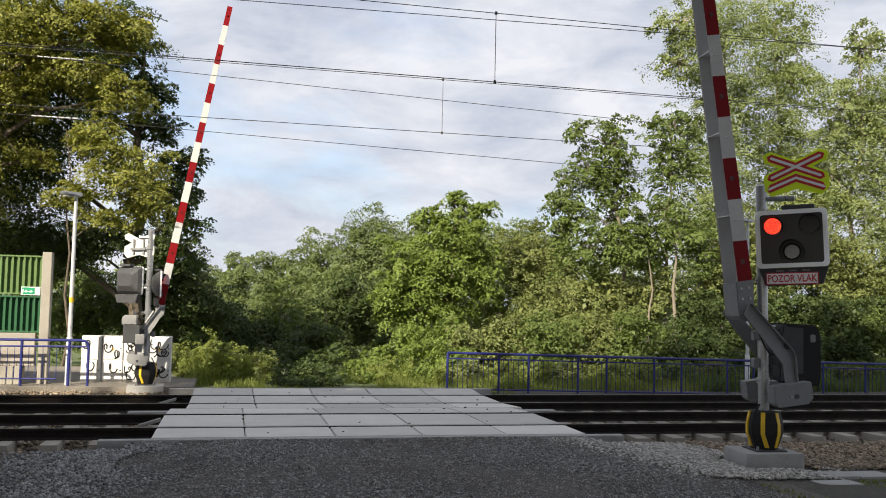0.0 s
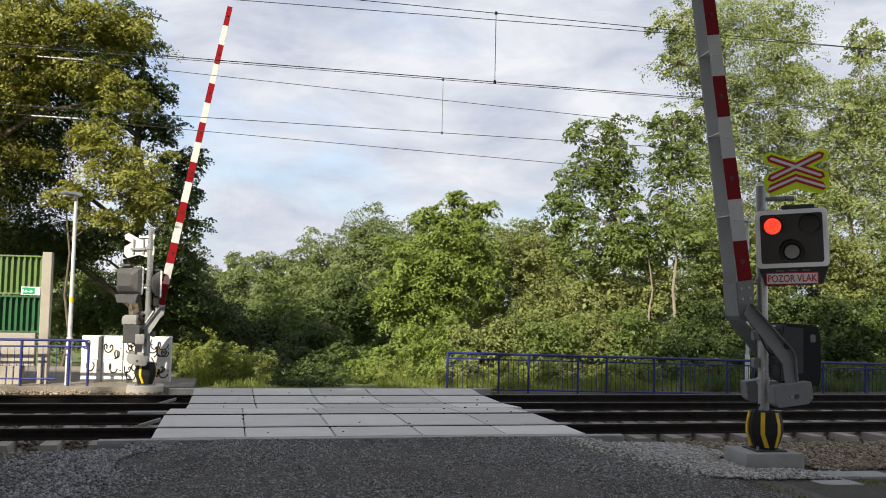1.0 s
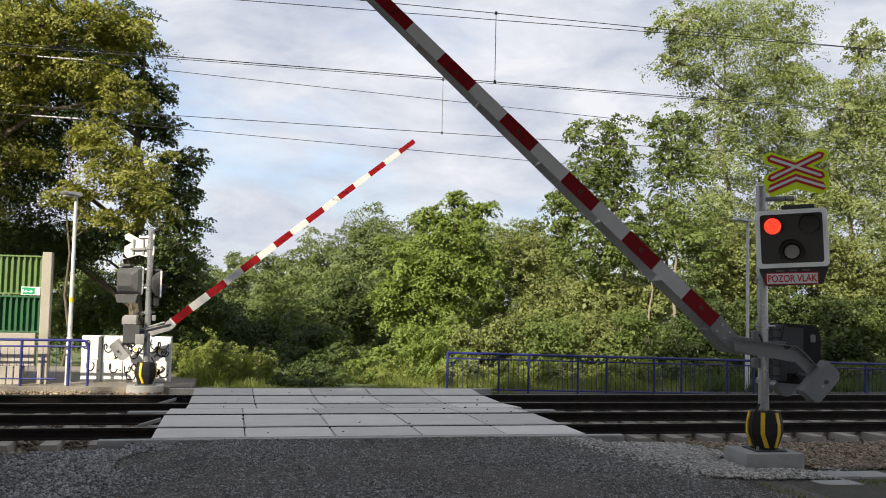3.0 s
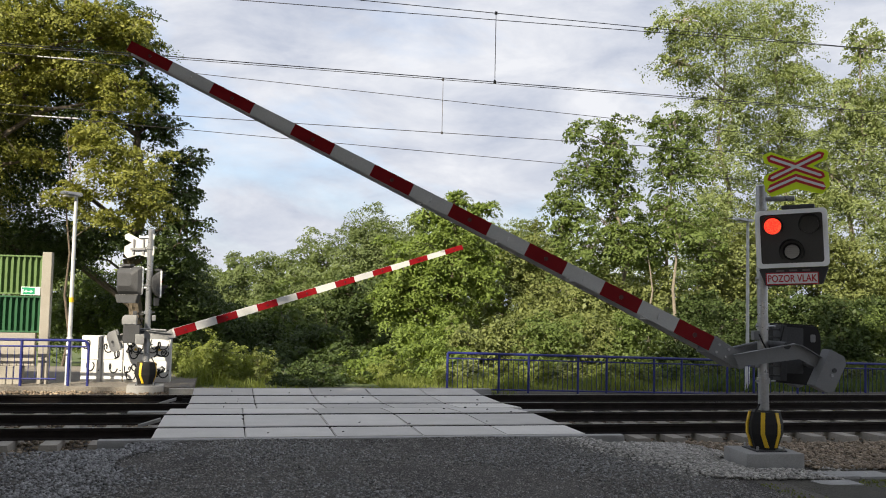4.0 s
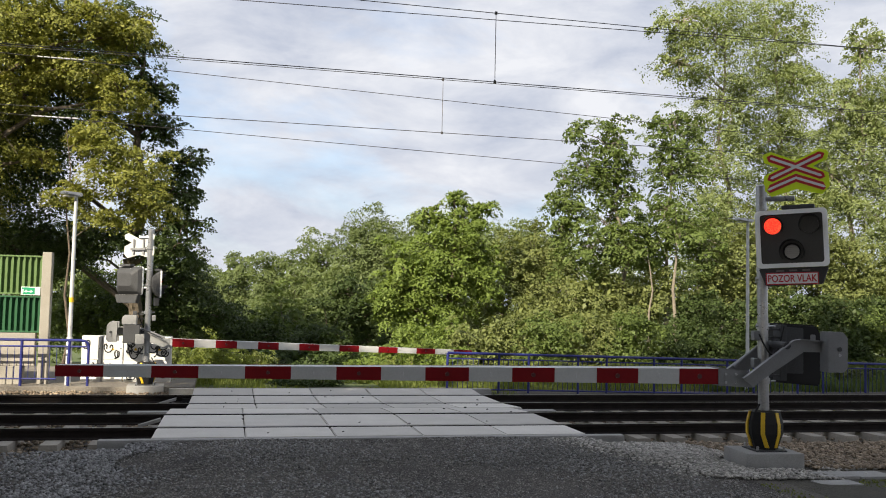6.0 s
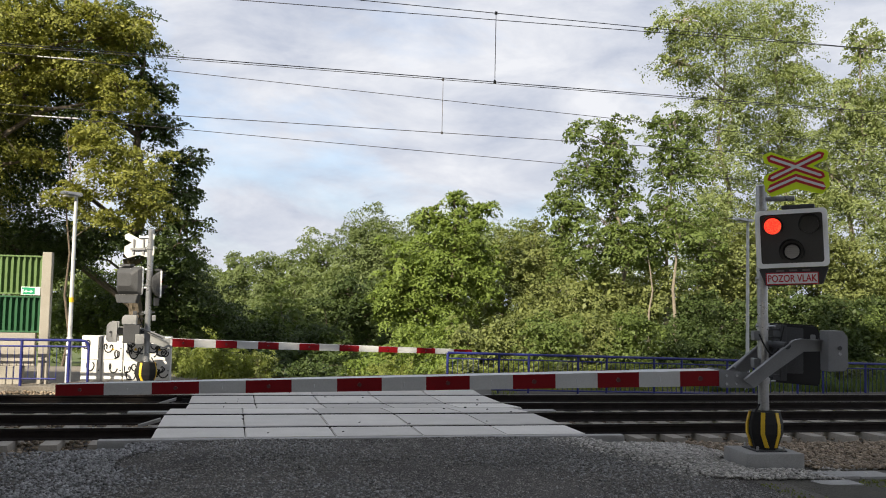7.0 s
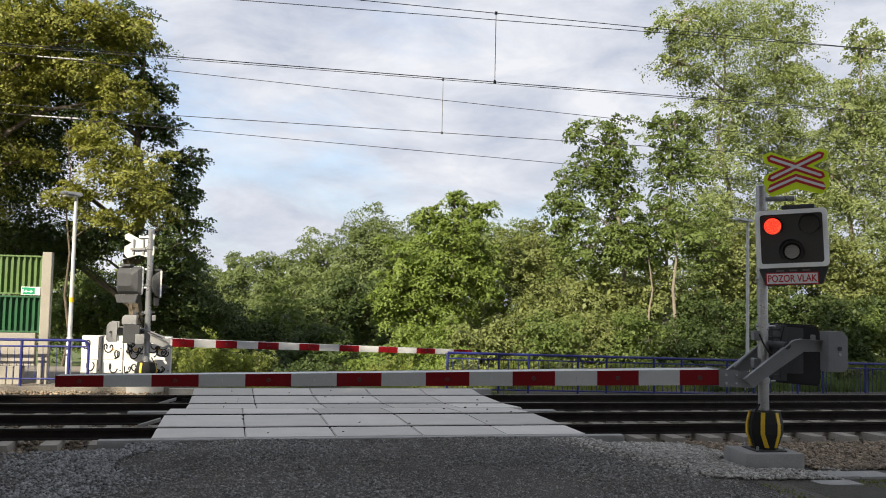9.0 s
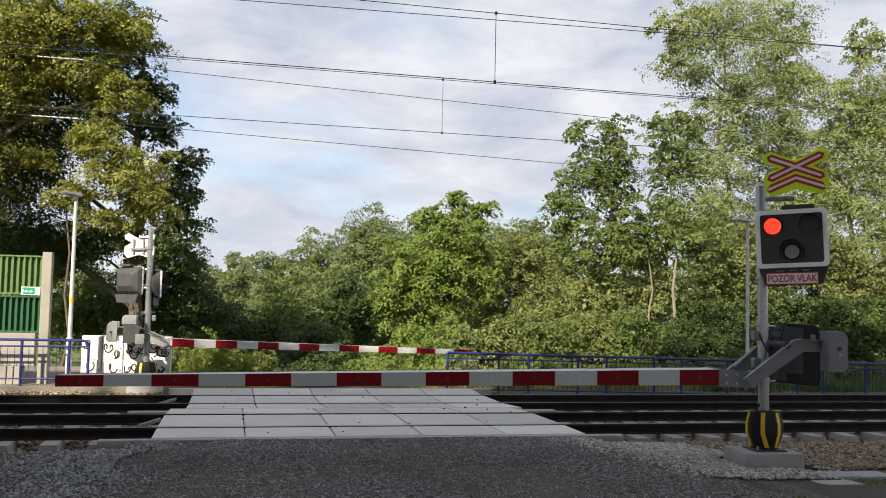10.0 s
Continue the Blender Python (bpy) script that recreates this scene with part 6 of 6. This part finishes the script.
grow("bush", "tall bright green weed in the sun", 5.36, 22.87, [(5.39, 0.02, 0.18, 0.32)], 0.055, "leafweed", "bark", 0.012, "weed thickets", airy=0.30, cat="bush")
# the low end of the wood, far off
for x, top, r in ((0.3, 4.6, 2.6), (4.0, 4.8, 2.8), (8.8, 5.6, 3.4), (13.4, 7.5, 4.6), (17.6, 8.0, 3.6), (-2.8, 4.6, 3.0), (21, 8.0, 4.0), (-8, 5.5, 4.0), (-14, 7.0, 4.0), (-21, 8, 4.5), (26, 8, 4.5), (33, 9, 4.5), (41, 9, 4.5), (50, 9, 5)):
    tree("far_tree", "distant grey-green broadleaf tree", x, 92.0, top, r, -1.2, 0.42, 4200, M["leafgrey"], "bark", 24, 0.36, 0.0, 0.2, 0.25, group=W_FAR)


def grass(name, label, n, x0, x1, y0, y1, hmin, hmax, material, keep=None, thin=1.0):
    """Standing blades, each a narrow bent strip."""
    x, y = rng.uniform(x0, x1, n), rng.uniform(y0, y1, n)
    if keep is not None:
        k = keep(x, y)
        x, y = x[k], y[k]
        n = len(x)
    z = ground_height(x, y) - 0.02
    h = rng.uniform(hmin, hmax, n) * (0.7 + 0.5 * np.sin(x * 2.3 + y) * np.sin(y * 1.7))
    a = rng.uniform(0, 2 * np.pi, n)
    lean = rng.normal(0, 0.22, (n, 2)) * h[:, None]
    w = (0.010 + 0.012 * rng.random(n)) * thin
    dx, dy = np.cos(a) * w, np.sin(a) * w
    v = np.stack([np.stack([x - dx, y - dy, z], -1), np.stack([x + dx, y + dy, z], -1),
                  np.stack([x + lean[:, 0] * 0.5 + dx, y + lean[:, 1] * 0.5 + dy, z + h * 0.6], -1), np.stack([x + lean[:, 0], y + lean[:, 1], z + h], -1)], 1)
    me = raw_mesh(name, v.reshape(-1, 3), np.arange(n * 4).reshape(-1, 4), material)
    tagged(new(name, me), label, "grass", kind="stuff")


grass("tall_grass", "tall sunlit meadow grass beyond the crossing", 26000, -1.4, 11.0, 21.4, 27.5, 0.08, 0.32, M["leafweed"], lambda x, y: (x < 0.8) | (x > 3.5), 0.5)
grass("weed_stalks", "tall pale weed stalks in the sun beside the cabinets", 900, -1.15, 0.9, 22.2, 25.0, 0.25, 0.8, M["leafweed"], lambda x, y: y > 22.2 + 0.7 * np.clip(x, 0, 2), 0.35)
grass("verge_grass", "short grass tufts at the far edge of the deck", 2600, -0.9, 6.5, 20.2, 21.4, 0.05, 0.16, M["leafweed"], None, 0.5)
grass("railing_grass", "green undergrowth at the foot of the railing", 9000, 11.5, 24.0, 20.7, 22.4, 0.15, 0.5, M["leafmid"])
# the paler leaf colour carries the sunlight on this stretch of weeds
grass("railing_weeds", "weeds at the foot of the railing, sunlight put into their pale leaves", 8000, 5.2, 11.5, 20.9, 22.6, 0.1, 0.4, M["leafweed"], None, 0.5)
grass("shoulder_grass", "sparse grass tufts on the near shoulder", 4500, 5.6, 9.5, 7.6, 9.35, 0.02, 0.07, M["leafolive"], lambda x, y: (np.sin(x * 3.1 + y) + np.sin(y * 4.3 - x * 1.7) > 0.1) & (x > 5.9 + 0.8 * np.sin(y * 2.0)))
grass("road_weeds", "small grass tufts along the road edge", 900, 4.9, 5.7, 9.2, 11.6, 0.02, 0.05, M["leafmid"], lambda x, y: np.sin(x * 9) * np.sin(y * 7) > 0.75)
# unseen wood added behind the viewer to cast shade over the near side
for i in range(17):
    # heights set where the shade ends; the taller ones carry it further right
    tree("shade_tree", "tall dense unseen tree added behind the road for shade", -34 + i * 2.7, -5.0 - 0.8 * (i % 2), (19.4 if i < 5 else 21.4 if i == 5 else 22.4) if i < 9 else 28.5, 2.6, 3.0, 0.95, 3900, M["leafdark_shade"], "bark", 60, 0.34, 0.0, -0.45, 0.3, depth=2.4, group="wood behind the road")


# ---- what moves ----
NEAR_TURN = [(0.0, 82.3), (1.0, 82.3), (1.2, 82.2), (1.3, 81.8), (1.5, 79.0), (1.6, 77.1), (2.0, 67.3), (2.5, 53.9), (2.7, 48.6), (3.8, 28.8), (4.0, 25.3), (4.5, 17.5), (5.0, 9.52), (5.4, 3.76), (5.6, 2.2),
             (5.7, 1.75), (6.1, -0.5), (6.4, -1.4), (6.7, -1.66), (6.9, -1.57), (7.1, -1.13), (7.3, -0.55), (7.45, -0.45), (7.6, -0.5), (7.8, -0.76), (8.0, -0.84), (8.4, -0.68), (9.0, -0.75), (10.0, -0.72)]
FAR_TURN = [(0.0, 81.0), (1.0, 81.0), (1.2, 80.8), (1.3, 80.4), (1.6, 77.1), (2.0, 68.5), (2.5, 53.8), (2.7, 48.2), (3.8, 23.6), (4.0, 19.4), (4.5, 9.7), (5.0, 2.2), (5.4, 0.3), (5.7, 0.1), (6.2, -0.1), (6.8, 0.1), (7.2, 0.0), (10.0, 0.0)]
FAR_REST = -1.2


def motions():
    hinge, far_hinge = Matrix.Translation(NEAR_HINGE), Matrix.Translation(FAR_HINGE)
    walk(near_boom, [(t, hinge @ Matrix.Rotation(radians(a), 4, "Y")) for t, a in NEAR_TURN])
    walk(far_boom, [(t, far_hinge @ Matrix.Rotation(radians(a + FAR_REST), 4, "Y")) for t, a in FAR_TURN])
    # the lit lamp changes sides twice a second
    places = [Matrix.Translation((s * LAMP_X, 0, LAMP_Z)) for s in (-1, 1)]
    for lamp in near_lamps + far_lamps:
        rows, side = [(0.0, places[0])], 0
        for k in range(20):
            t = round((0.25 + 0.496 * k) * FPS) / FPS
            if t > 9.9:
                break
            rows += [(t - 1 / FPS, places[side]), (t, places[1 - side])]
            side = 1 - side
        rows.append((10.0, places[side]))
        walk(lamp, rows)


motions()
